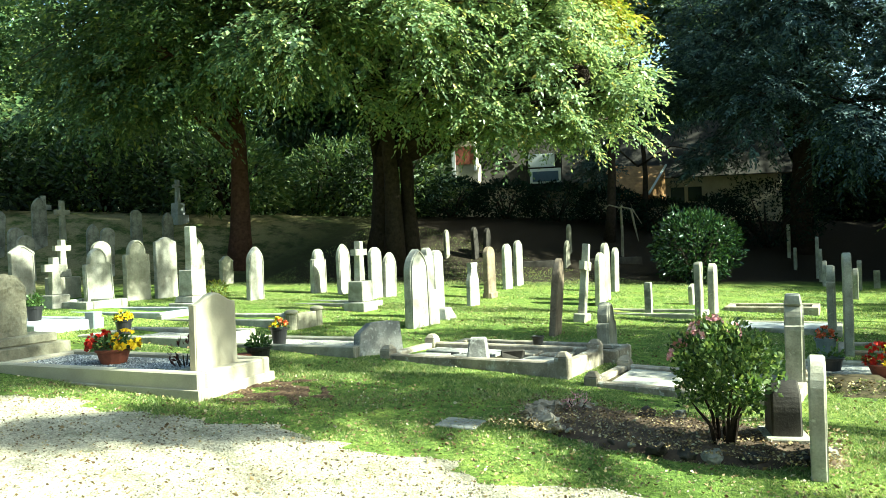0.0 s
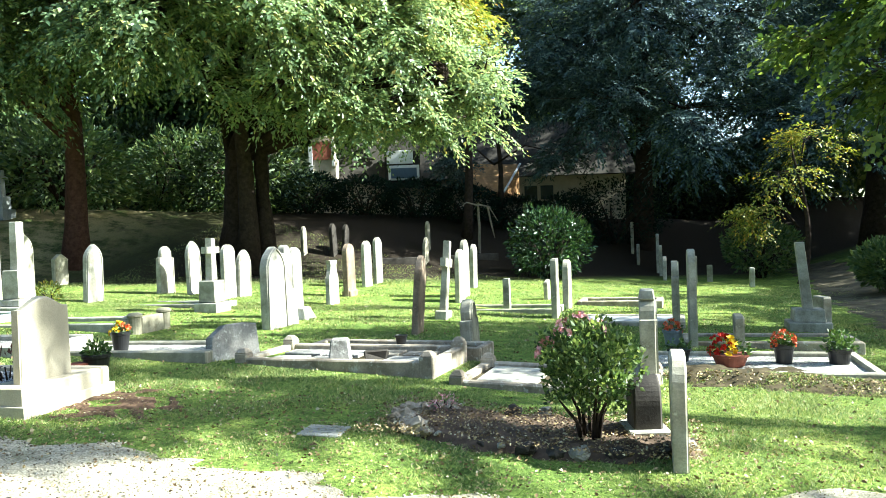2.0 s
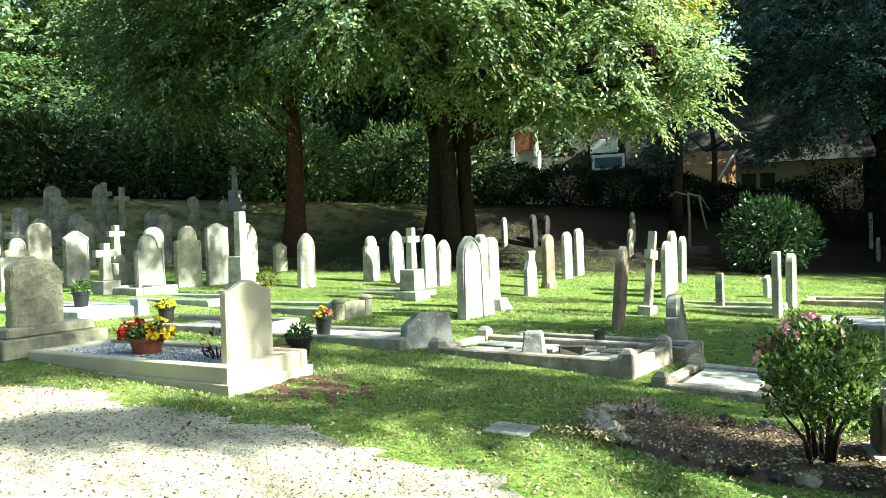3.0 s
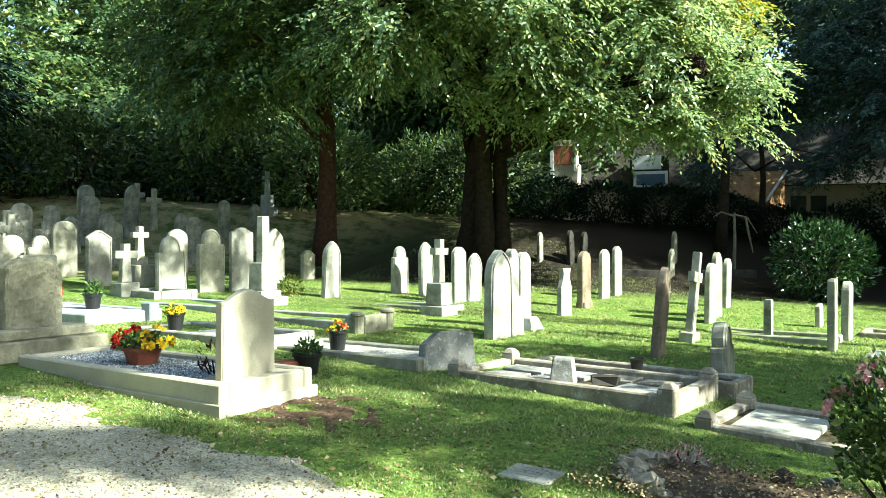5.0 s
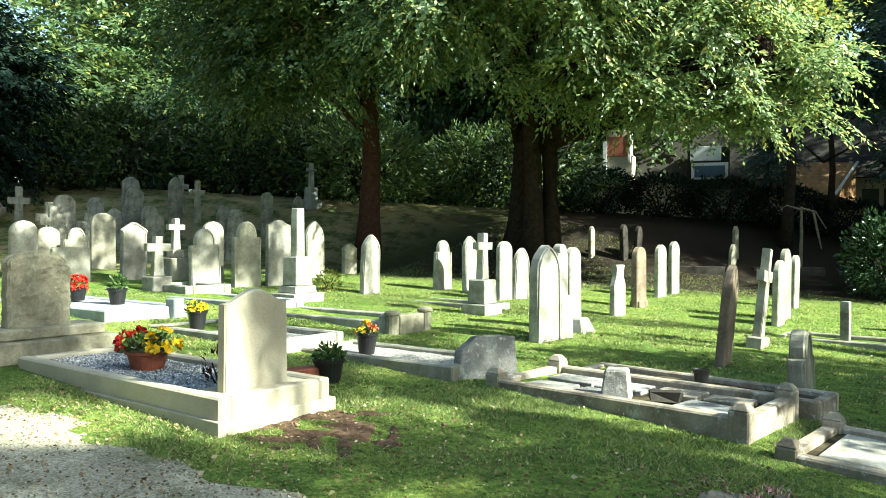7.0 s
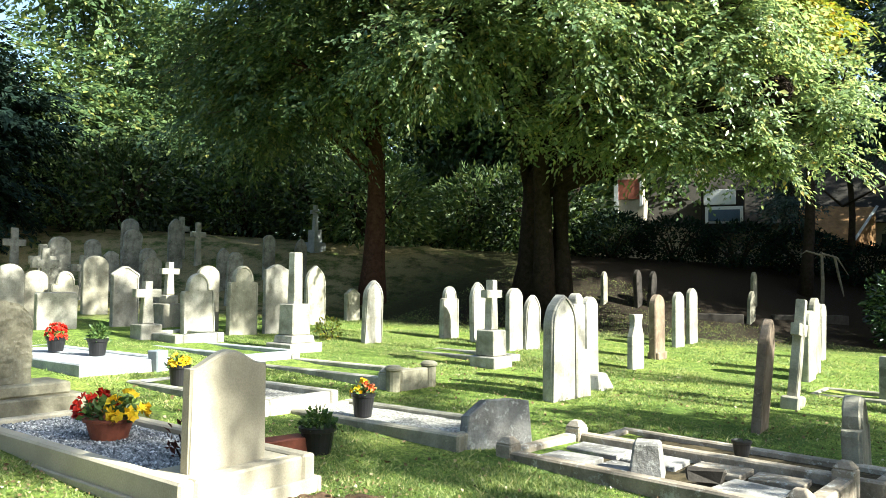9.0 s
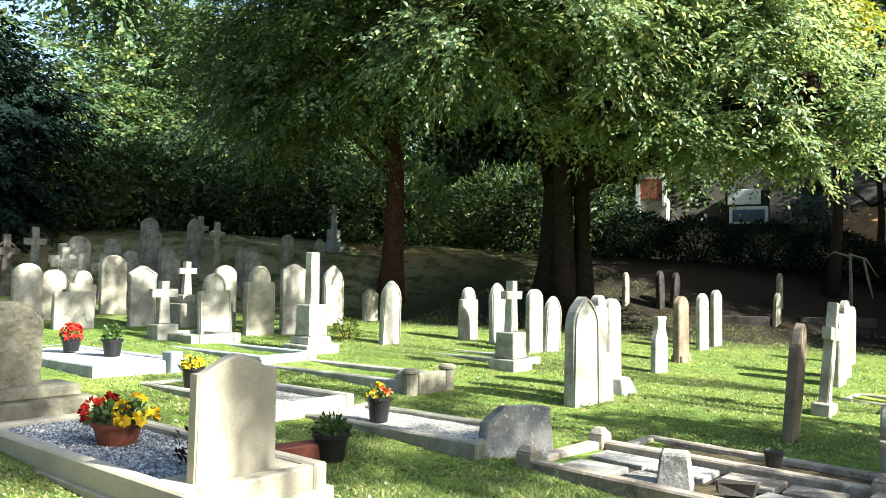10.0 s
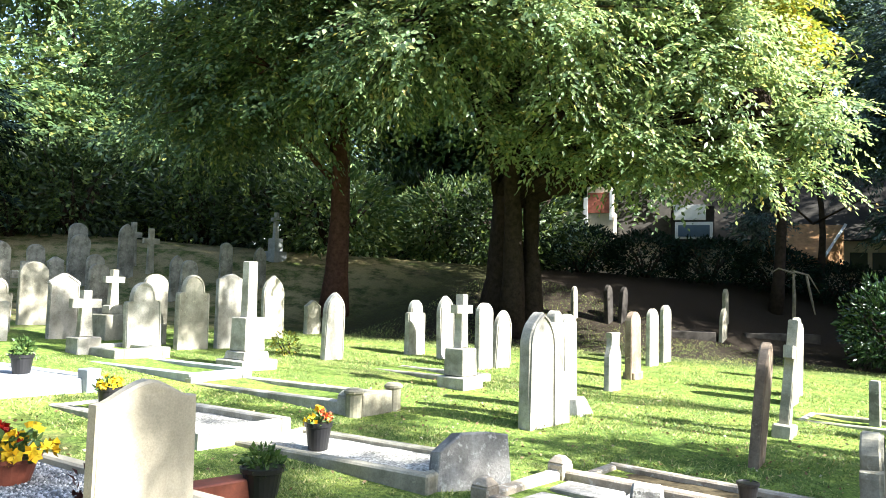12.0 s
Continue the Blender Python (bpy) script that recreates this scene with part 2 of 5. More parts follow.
ORANGE = island_mat("orange_petals", [(0.0, (0.5, 0.07, 0.02)), (1.0, (0.75, 0.2, 0.08))], 0.55)
PINK = island_mat("pink_petals", [(0.0, (0.55, 0.2, 0.22)), (0.6, (0.75, 0.4, 0.42)), (1.0, (0.85, 0.62, 0.6))], 0.55)
HERB = leaf_mat("pot_foliage", [(0.0, (0.03, 0.07, 0.015)), (1.0, (0.11, 0.18, 0.05))], 0.25)
SHRUBLEAF = leaf_mat("shrub_leaves", [(0.0, (0.025, 0.055, 0.016)), (0.6, (0.085, 0.145, 0.04)), (1.0, (0.27, 0.34, 0.11))], 0.42, 0.5)
# wall colour lowered for the shade on the cottage
RENDER = plain_mat("cream_render", (0.48, 0.42, 0.32), 0.9, 0.15, 2.0)
TILE_RED = plain_mat("red_tiles", (0.34, 0.11, 0.07), 0.85, 0.35, 8.0)
# roof tiles with the trees' shade put into their colour
TILE_DARK = plain_mat("shade_dark_roof_tiles", (0.024, 0.021, 0.016), 0.9, 0.4, 6.0)
TILE_TAN = plain_mat("tan_roof_tiles", (0.36, 0.2, 0.09), 0.9, 0.3, 6.0)
WHITE_PAINT = plain_mat("white_paint", (0.78, 0.78, 0.76), 0.5, 0.06, 8.0)
GLASS_DARK = plain_mat("window_glass", (0.03, 0.04, 0.05), 0.08, 0.1, 3.0, 0.6, 0.0)
LETTER = plain_mat("dark_lettering", (0.24, 0.24, 0.23), 0.6, 0.1)


# ---- mesh helpers ----
def link_mesh(name, me, material, parent=None, label=""):
    ob = new(name, me)
    if material:
        me.materials.append(material)
    if parent is not None:
        ob.parent = parent
    if label:
        ob["label"] = label
    return ob


def part(name, bm, material, parent=None, label="", smooth=False):
    me = bpy.data.meshes.new(name)
    bmesh.ops.recalc_face_normals(bm, faces=bm.faces)
    bm.to_mesh(me)
    bm.free()
    if smooth:
        me.polygons.foreach_set("use_smooth", [True] * len(me.polygons))
    return link_mesh(name, me, material, parent, label)


def polys(name, verts, size, material, parent=None, label=""):
    """A mesh of many separate faces of `size` corners, verts shaped (n, size, 3)."""
    n = len(verts)
    me = bpy.data.meshes.new(name)
    me.vertices.add(n * size)
    me.vertices.foreach_set("co", np.asarray(verts, dtype=np.float32).ravel())
    me.loops.add(n * size)
    me.loops.foreach_set("vertex_index", np.arange(n * size, dtype=np.int32))
    me.polygons.add(n)
    me.polygons.foreach_set("loop_start", np.arange(0, n * size, size, dtype=np.int32))
    me.update(calc_edges=True)
    me.validate()
    return link_mesh(name, me, material, parent, label)


def indexed(name, verts, faces, material, parent=None, label="", smooth=False):
    """A mesh from arrays of corners and of equal-sized faces."""
    faces = np.asarray(faces, dtype=np.int32)
    n, k = faces.shape
    me = bpy.data.meshes.new(name)
    me.vertices.add(len(verts))
    me.vertices.foreach_set("co", np.asarray(verts, dtype=np.float32).ravel())
    me.loops.add(n * k)
    me.loops.foreach_set("vertex_index", faces.ravel())
    me.polygons.add(n)
    me.polygons.foreach_set("loop_start", np.arange(0, n * k, k, dtype=np.int32))
    if smooth:
        me.polygons.foreach_set("use_smooth", np.ones(n, dtype=bool))
    me.update(calc_edges=True)
    me.validate()
    return link_mesh(name, me, material, parent, label)


def add_box(bm, cx, cy, cz, sx, sy, sz, bevel=0.012, m=None, taper=1.0):
    """A bevelled box added to bm, centred at (cx, cy, cz); taper narrows its top."""
    made = bmesh.ops.create_cube(bm, size=1.0)["verts"]
    for v in made:
        k = taper if v.co.z > 0 else 1.0
        v.co = Vector((v.co.x * sx * k, v.co.y * sy * k, v.co.z * sz))
    if bevel:
        edges = list({e for v in made for e in v.link_edges})
        out = bmesh.ops.bevel(bm, geom=edges, offset=bevel, segments=1, affect="EDGES", profile=0.5)
        made = list({v for f in out["faces"] for v in f.verts} | {v for v in made if v.is_valid})
    for v in made:
        v.co += Vector((cx, cy, cz))
    if m is not None:
        bmesh.ops.transform(bm, matrix=m, verts=made)
    return made


def box(name, size, material, parent=None, at=(0, 0, 0), bevel=0.012, taper=1.0, label="", rough=0.0):
    bm = bmesh.new()
    add_box(bm, *at, *size, bevel, None, taper)
    if rough:
        for v in bm.verts:
            v.co += Vector(noise.noise_vector(v.co * 7.0)) * rough
    return part(name, bm, material, parent, label)


def lathe(profile, seg=20):
    """A bmesh turned from (radius, height) pairs."""
    bm = bmesh.new()
    rings = []
    for r, z in profile:
        rings.append([bm.verts.new((r * math.cos(2 * math.pi * k / seg), r * math.sin(2 * math.pi * k / seg), z)) for k in range(seg)])
    for a, b in zip(rings, rings[1:]):
        for k in range(seg):
            bm.faces.new((a[k], a[(k + 1) % seg], b[(k + 1) % seg], b[k]))
    bm.faces.new(rings[0][::-1])
    bm.faces.new(rings[-1])
    return bm


def tube(bm, points, radii, seg=8):
    """A tapered tube along points, with uneven girth."""
    rings = []
    for i, p in enumerate(points):
        p = Vector(p)
        d = Vector(points[min(i + 1, len(points) - 1)]) - Vector(points[max(i - 1, 0)])
        q = d.to_track_quat("Z", "Y")
        ring = []
        for k in range(seg):
            a = 2 * math.pi * k / seg
            r = radii[i] * (1 + 0.16 * noise.noise(Vector((a * 1.7, p.z * 0.9, p.x))))
            ring.append(bm.verts.new(p + q @ Vector((r * math.cos(a), r * math.sin(a), 0))))
        rings.append(ring)
    for a, b in zip(rings, rings[1:]):
        for k in range(seg):
            bm.faces.new((a[k], a[(k + 1) % seg], b[(k + 1) % seg], b[k]))
    bm.faces.new(rings[0][::-1])
    bm.faces.new(rings[-1])


def leaves(pos, ahead, size, r, width=0.5, fold=0.25, face=None, scatter=0.5):
    """Folded leaves as pairs of triangles that share a midrib: corners and faces for indexed()."""
    n = len(pos)
    ahead = ahead / np.maximum(np.linalg.norm(ahead, axis=1, keepdims=True), 1e-6)
    turn = r.normal(size=(n, 3)) if face is None else np.asarray(face) + scatter * r.normal(size=(n, 3))
    side = np.cross(ahead, turn)
    side /= np.maximum(np.linalg.norm(side, axis=1, keepdims=True), 1e-6)
    up = np.cross(side, ahead)
    s = np.asarray(size).reshape(-1, 1) * np.ones((n, 1))
    tip = pos + ahead * s
    mid = pos + ahead * s * 0.45
    a = mid + side * s * width * 0.5 + up * s * fold * 0.5
    b = mid - side * s * width * 0.5 + up * s * fold * 0.5
    verts = np.stack([pos, a, tip, b], axis=1).reshape(-1, 3)
    i = np.arange(n)[:, None] * 4
    faces = np.concatenate([i + np.array([[0, 1, 2]]), i + np.array([[0, 2, 3]])])
    return verts, faces


# ---- the lie of the land ----
def sstep(a, b, v):
    u = np.clip((v - a) / (b - a), 0, 1)
    return u * u * (3 - 2 * u)


def lumps(x, y, k):
    return np.sin(x * k + 1.3 * np.sin(y * k * 0.7)) * np.sin(y * k * 1.1 + 1.7 * np.sin(x * k * 0.6 + 2))


def ground_z(x, y):
    """Rises gently to the west, sinks a little northwards, and climbs a wooded bank at the back."""
    x, y = np.asarray(x, dtype=float), np.asarray(y, dtype=float)
    z = 0.015 - 0.053 * np.clip(x, -30, 12) - 0.012 * np.clip(y - 6, 0, 16)
    z = z + 2.0 * sstep(22, 29, -0.62 * x + 0.78 * y) + 0.6 * sstep(29, 50, -0.62 * x + 0.78 * y)
    z = z + 1.3 * sstep(0, 7, x - 3.4 + 0.12 * (y - 16)) * sstep(13, 17, y)
    return z + 0.012 * lumps(x, y, 2.1) + 0.02 * lumps(x, y, 0.8) * sstep(8, 14, y)


def gz(x, y):
    return float(ground_z(x, y))


def path_edge(x):
    return np.interp(x, [-40, -12, -7, -2.9, -1.6, -0.2, 0.8, 1.75, 2.6, 6], [3.6, 4.2, 4.42, 4.7, 4.6, 4.85, 5.5, 6.3, 6.9, 8])


def spaced(lo, hi, a, b, fine, grow=1.35):
    """Coordinates that are `fine` apart between a and b and spread out to lo and hi."""
    mid = list(np.arange(a, b, fine))
    left, right, s = [], [], fine
    v = a
    while v > lo:
        s *= grow
        v -= s
        left.append(v)
    s, v = fine, mid[-1]
    while v < hi:
        s *= grow
        v += s
        right.append(v)
    return np.array(left[::-1] + mid + right)


def sheet(name, xs, ys, height, material):
    gx, gy = np.meshgrid(xs, ys)
    verts = np.stack([gx, gy, height(gx, gy)], axis=-1).reshape(-1, 3)
    w = len(xs)
    i = (np.arange(len(ys) - 1)[:, None] * w + np.arange(w - 1)[None, :]).ravel()
    return indexed(name, verts, np.stack([i, i + 1, i + w + 1, i + w], axis=1), material, smooth=True)


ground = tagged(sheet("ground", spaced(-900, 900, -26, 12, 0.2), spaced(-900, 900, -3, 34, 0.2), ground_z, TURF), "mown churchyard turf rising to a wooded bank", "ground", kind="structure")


def path_z(x, y):
    inside = path_edge(x) - y + 0.18 * lumps(x, y, 3.3) + 0.1 * lumps(x, y, 9.0)
    inside = np.minimum(inside, 5.6 + 0.3 * lumps(x, y, 2.0) - x - 0.1 * np.maximum(y - 8, 0))
    return ground_z(x, y) + 0.018 - 0.12 * sstep(0.25, -0.5, inside) + 0.006 * lumps(x, y, 6.0)


tagged(sheet("path", spaced(-30, 9, -11, 6, 0.12), spaced(-8, 9.6, 1.5, 9, 0.12), path_z, PATH_GRAVEL), "pale compacted gravel path with a ragged grass edge", "path", kind="structure")


def track_z(x, y):
    """A dirt track that leaves the path northwards."""
    off = np.abs(x - 3.3 - 0.045 * (y - 8)) + 0.2 * lumps(x, y, 2.6) + 0.12 * lumps(x, y, 7.0)
    return ground_z(x, y) + 0.02 - 0.14 * sstep(0.55, 1.15, off) + 0.008 * lumps(x, y, 8.0)


# track earth darkened in colour for the shade over it
tagged(sheet("track", np.arange(1.6, 7.0, 0.1), np.arange(6.4, 30, 0.1), track_z, plain_mat("shaded_track_earth", (0.1, 0.085, 0.055), 0.95, 0.5, 3.0, 0.1, 0.8)), "shaded earth track with a ragged grass verge", "track", kind="structure")


# ---- trees ----
def unit(v):
    return v / np.maximum(np.linalg.norm(v, axis=-1, keepdims=True), 1e-6)


def tree(name, x, y, girth, height, lobes, material, label, boughs=26, sprays=8, per=15, leaf=0.13, reach=0.85, droop=0.35, stems=1, gap=-0.1, width=0.5, limb_from=0.3, inner=0.3, bark=None):
    """A tapered trunk, limbs into each lobe of the crown, and boughs that carry flat drooping sprays with leaves on both sides."""
    r = np.random.default_rng(int(abs(x * 131 + y * 17)) + 3)
    z0 = gz(x, y)
    top = tagged(new(name), label, "tree")
    top.matrix_basis = pose(x, y, z0)
    bm, wood = bmesh.new(), bmesh.new()
    for s in range(stems):
        ox, oy = (0, 0) if s == 0 else (r.normal() * girth * 0.9, r.normal() * girth * 0.9)
        pts, rad = [], []
        for k in range(9):
            u = k / 8
            pts.append((ox * (1 + u) + 0.25 * math.sin(u * 4 + s), oy * (1 + u) + 0.2 * math.cos(u * 3 + s), -0.3 + u * height * 0.8))
            rad.append(girth * (0.55 if s else 1) * (1.35 - 0.35 * min(1, u * 6)) * (1 - 0.85 * u))
        tube(bm, pts, rad, 12)
    down = np.array([0, 0, -1.0])
    spots, aheads, faces_up, sizes = [], [], [], []
    for lx, ly, lz, rx, ry, rz in lobes:
        c = np.array([lx - x, ly - y, lz - z0])
        extent = np.array([rx, ry, rz])
        start = np.array([0.0, 0.0, max(height * limb_from, min(c[2] * 0.7, height * 0.6))])
        mid = (start + c) / 2 + np.array([0, 0, 0.5])
        g = girth * 0.3
        tube(wood, [tuple(start), tuple(mid), tuple(c)], [g, g * 0.6, g * 0.25], 7)
        nb = max(8, int(boughs * (rx * ry + ry * rz + rx * rz) / 3))
        d = unit(r.normal(size=(nb * 2, 3)))
        tip = c + d * extent * (0.72 + 0.4 * r.random((nb * 2, 1)))
        keep = lumps(tip[:, 0], tip[:, 1] + tip[:, 2] * 1.5, 1.2) + 0.5 * lumps(tip[:, 2] * 1.6, tip[:, 0] + tip[:, 1], 2.6) > gap
        d, tip = d[keep][:nb], tip[keep][:nb]
        nb = len(d)
        if not nb:
            continue
        out = unit(d * np.array([1, 1, 0.45]))
        flat = unit(np.stack([-out[:, 1], out[:, 0], 0 * out[:, 0]], 1))
        u = np.linspace(inner, 1, sprays)[None, :, None]
        root = c + (tip - c)[:, None] * u + down * (droop * 0.5 * u ** 2)
        sign = np.where(np.arange(sprays) % 2, 1.0, -1.0)[None, :, None] * (1 - u ** 6)
        axis = unit(out[:, None] * (0.55 + 0.5 * u) + flat[:, None] * sign * (0.75 + 0.4 * r.random((nb, sprays, 1))) + down * droop * (0.3 + 0.7 * r.random((nb, sprays, 1))) + 0.2 * r.normal(size=(nb, sprays, 3)))
        up = unit(-down - axis * (axis @ -down)[..., None] + 0.3 * r.normal(size=axis.shape) + 0.45 * out[:, None])
        side = np.cross(axis, up)
        length = reach * (0.55 + 0.6 * r.random((nb, sprays, 1, 1)))
        q = (np.arange(per) + 0.6)[None, None, :, None] / per
        hand = np.where(np.arange(per) % 2, 1.0, -1.0)[None, None, :, None]
        p = root[:, :, None] + axis[:, :, None] * length * q + down * 0.3 * length * q ** 2 + 0.025 * r.normal(size=(nb, sprays, per, 3))
        w = axis[:, :, None] * (0.5 + 0.5 * q) + side[:, :, None] * hand * (0.9 - 0.4 * q) + down * 0.3 + 0.25 * r.normal(size=p.shape)
        spots.append(p.reshape(-1, 3))
        aheads.append(w.reshape(-1, 3))
        faces_up.append(np.broadcast_to(up[:, :, None], p.shape).reshape(-1, 3))
        sizes.append((leaf * (0.65 + 0.55 * r.random((nb, sprays, per, 1))) * (1.1 - 0.35 * q)).reshape(-1))
        for k in range(min(9, nb)):
            tube(wood, [tuple(c), tuple(root[k, sprays // 2]), tuple(root[k, -1])], [g * 0.22, g * 0.12, 0.006], 5)
    part("trunk", bm, bark or BARK, top, smooth=True)
    part("branchwork", wood, bark or BARK, top, smooth=True)["kind"] = "stuff"
    v, f = leaves(np.concatenate(spots), np.concatenate(aheads), np.concatenate(sizes), r, width, 0.22, np.concatenate(faces_up), 0.28)
    indexed("crown", v, f, material, top)
    return top


broad = "large broadleaved tree with drooping green branches and dark trunk"
# unseen high lobe at (-6.6, 19.0, 13.6) added to shade the next tree
tree("broadleaved_tree", -13.0, 20.4, 0.52, 15,
     [(-7.6, 19.4, 7.0, 2.6, 2.4, 1.6), (-9.6, 16.6, 7.6, 2.8, 2.6, 1.9), (-6.9, 21.0, 7.0, 1.8, 2.0, 1.7), (-11.6, 15.2, 7.3, 2.6, 2.4, 1.8),
      (-8.0, 18.4, 9.2, 3.2, 3.0, 2.4), (-10.8, 16.4, 9.8, 3.4, 3.2, 2.6), (-7.4, 20.8, 9.6, 2.2, 2.4, 2.4), (-9.0, 18.6, 12.0, 3.6, 3.4, 2.8),
      (-12.6, 17.4, 12.6, 3.8, 3.6, 3.0), (-13.0, 20.4, 13.8, 4.2, 4.0, 3.0), (-12.2, 18.6, 8.2, 2.6, 2.4, 1.7), (-9.0, 22.0, 7.8, 2.6, 2.4, 1.8),
      (-10.4, 19.0, 5.5, 1.3, 1.2, 0.8), (-6.9, 22.0, 5.0, 1.1, 1.1, 0.6), (-8.2, 21.0, 5.0, 1.1, 1.0, 0.6), (-7.0, 19.9, 8.0, 1.6, 1.5, 1.4), (-7.4, 20.4, 5.3, 1.5, 1.4, 0.8), (-6.0, 22.2, 5.0, 1.2, 1.0, 0.6), (-8.9, 18.9, 5.3, 1.5, 1.3, 0.8), (-5.7, 21.8, 6.4, 1.3, 1.2, 1.0), (-9.6, 17.8, 5.7, 1.5, 1.3, 0.8), (-11.8, 17.6, 5.8, 1.4, 1.3, 0.8), (-6.6, 19.0, 13.6, 3.0, 3.0, 2.2), (-6.4, 21.2, 5.6, 1.4, 1.3, 0.9), (-5.4, 21.8, 6.2, 1.2, 1.1, 0.9), (-8.4, 19.8, 5.2, 1.4, 1.3, 0.8), (-7.0, 21.2, 4.8, 1.0, 0.9, 0.5)],
     LIME, broad, 23, 6, 12, 0.168, 0.8, 0.45, 3, -0.2, 0.52, 0.2)
tree("broadleaved_tree", -16.3, 17.4, 0.33, 14,
     [(-13.4, 14.9, 7.2, 2.5, 2.2, 1.7), (-15.6, 14.6, 6.8, 2.5, 2.2, 1.8), (-17.8, 15.2, 6.2, 2.5, 2.2, 1.6), (-14.2, 14.0, 9.2, 3.2, 3.0, 2.4),
      (-17.6, 14.6, 8.4, 3.0, 2.8, 2.4), (-16.4, 15.2, 11.0, 3.8, 3.6, 3.0), (-13.4, 15.0, 11.4, 3.4, 3.2, 2.8), (-19.8, 15.2, 7.0, 2.4, 2.4, 1.8),
      (-15.0, 16.4, 7.8, 2.6, 2.4, 1.8), (-17.4, 15.9, 7.6, 2.6, 2.6, 1.9)],
     DARKLEAF, "spreading broadleaved tree with a red-brown trunk on the bank", 22, 6, 12, 0.165, 0.85, 0.6, 1, -0.1, 0.5, 0.25, bark=REDBARK)
# first lobe's yellow also stands for sunlit leaves of the broadleaved tree
tree("yellowing_tree", -7.6, 27.0, 0.17, 14, [(-6.6, 21.8, 8.8, 1.4, 1.5, 1.4), (-7.4, 23.2, 10.6, 2.2, 2.2, 2.0), (-8.4, 24.4, 13.0, 3, 3, 2.4), (-7.0, 23.6, 8.6, 1.4, 1.4, 1.4)],
     GOLD, "tall tree with leaves turning yellow", 22, 6, 11, 0.18, 0.8, 0.5)
# ball of bark-coloured leaves added as a dark round spot in the crown
r0 = np.random.default_rng(17)
d = unit(r0.normal(size=(900, 3)))
v, f = leaves(d * np.array([0.36, 0.36, 0.3]) * (0.6 + 0.45 * r0.random((900, 1))), np.cross(d, r0.normal(size=(900, 3))), 0.16, r0, 0.3, 0.2)
nest = tagged(indexed("nest", v, f, BARK), "dark round ball of bark-coloured leaves in the tree", "nest")
nest.matrix_basis = pose(-6.35, 20.1, 5.92)
# dark evergreens at the far end
# last lobe added to keep the house roof in shade
tree("dark_conifer", -1.6, 31.0, 0.42, 17,
     [(-2.6, 28.4, 6.2, 2.6, 2.4, 2.2), (0.2, 28.2, 5.6, 2.6, 2.4, 2.4), (-1.4, 28.6, 9.6, 3.4, 3.0, 2.8), (1.8, 29.2, 9.0, 3.0, 3.0, 3.0), (-4.4, 29.8, 9.0, 2.8, 2.6, 3.0), (-1.0, 30.8, 11.0, 3.4, 3.2, 1.7), (3.4, 29.4, 5.2, 2.6, 2.4, 2.4), (-3.6, 32.8, 8.2, 2.6, 2.4, 2.2)],
     NEEDLE, "dark blue-green conifer at the wood's edge", 17, 7, 12, 0.2, 0.75, 0.2, gap=-0.4, width=0.36)
tree("dark_conifer", 6.4, 30.5, 0.4, 16,
     [(5.0, 28.0, 5.0, 2.8, 2.4, 2.6), (7.2, 31.4, 9.6, 3.2, 3.0, 3.0), (4.4, 32.0, 12.6, 3.6, 3.4, 3.2), (8.4, 27.4, 4.6, 3.0, 2.8, 2.4), (9.6, 32.0, 11.0, 3.6, 3.4, 3.4)],
     NEEDLE, "dark conifer with dense shaded boughs", 17, 7, 12, 0.2, 0.75, 0.2, gap=-0.4, width=0.36)
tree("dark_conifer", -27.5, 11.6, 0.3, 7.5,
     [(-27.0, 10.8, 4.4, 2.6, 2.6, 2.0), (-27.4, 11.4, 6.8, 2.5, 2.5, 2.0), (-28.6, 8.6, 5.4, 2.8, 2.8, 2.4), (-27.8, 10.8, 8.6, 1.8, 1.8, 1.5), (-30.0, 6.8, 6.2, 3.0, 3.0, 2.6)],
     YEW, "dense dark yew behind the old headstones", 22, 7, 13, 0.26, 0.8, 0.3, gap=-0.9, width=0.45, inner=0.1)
# sycamore that overhangs the right-hand path
tree("overhanging_tree", 7.8, 15.2, 0.34, 13,
     [(3.0, 10.2, 4.1, 1.2, 1.2, 0.8), (4.4, 11.2, 4.8, 1.6, 1.5, 1.2), (2.2, 11.6, 5.2, 1.1, 1.1, 0.7), (5.4, 13.4, 5.0, 1.9, 1.9, 1.6), (4.2, 12.6, 3.4, 0.8, 0.8, 0.5), (2.7, 12.2, 3.5, 0.9, 0.9, 0.5), (3.4, 12.0, 3.0, 0.6, 0.6, 0.35), (1.8, 12.6, 4.2, 0.8, 0.8, 0.5), (2.4, 11.6, 4.3, 0.8, 0.8, 0.5)],
     OVERHANG, "broadleaved tree whose branches hang over the path", 36, 7, 11, 0.125, 0.5, 0.6, gap=-0.05, width=0.8)
tree("understory_tree", 3.2, 24.8, 0.12, 5.5, [(2.6, 24.2, 3.0, 1.2, 1.0, 0.7), (3.6, 25.0, 4.0, 1.1, 1.1, 0.8), (2.0, 24.8, 2.0, 0.9, 0.9, 0.6)],
     GOLD, "slight young tree with yellow-green leaves in the shade", 40, 6, 10, 0.11, 0.5, 0.5, gap=0.1, width=0.6)
# unseen trees added east of the path, whose crowns dapple the ground to the west
def shading(spots):
    """Lobes of a crown from (x, y, radius, height): the ground spot that each keeps in shade and how high it hangs."""
    k = 1 / math.tan(radians(SUN_EL))
    return [(px + math.sin(radians(SUN_AZ)) * h * k, py + math.cos(radians(SUN_AZ)) * h * k, gz(px, py) + h, rad, rad, rad * 0.6) for px, py, rad, h in spots]


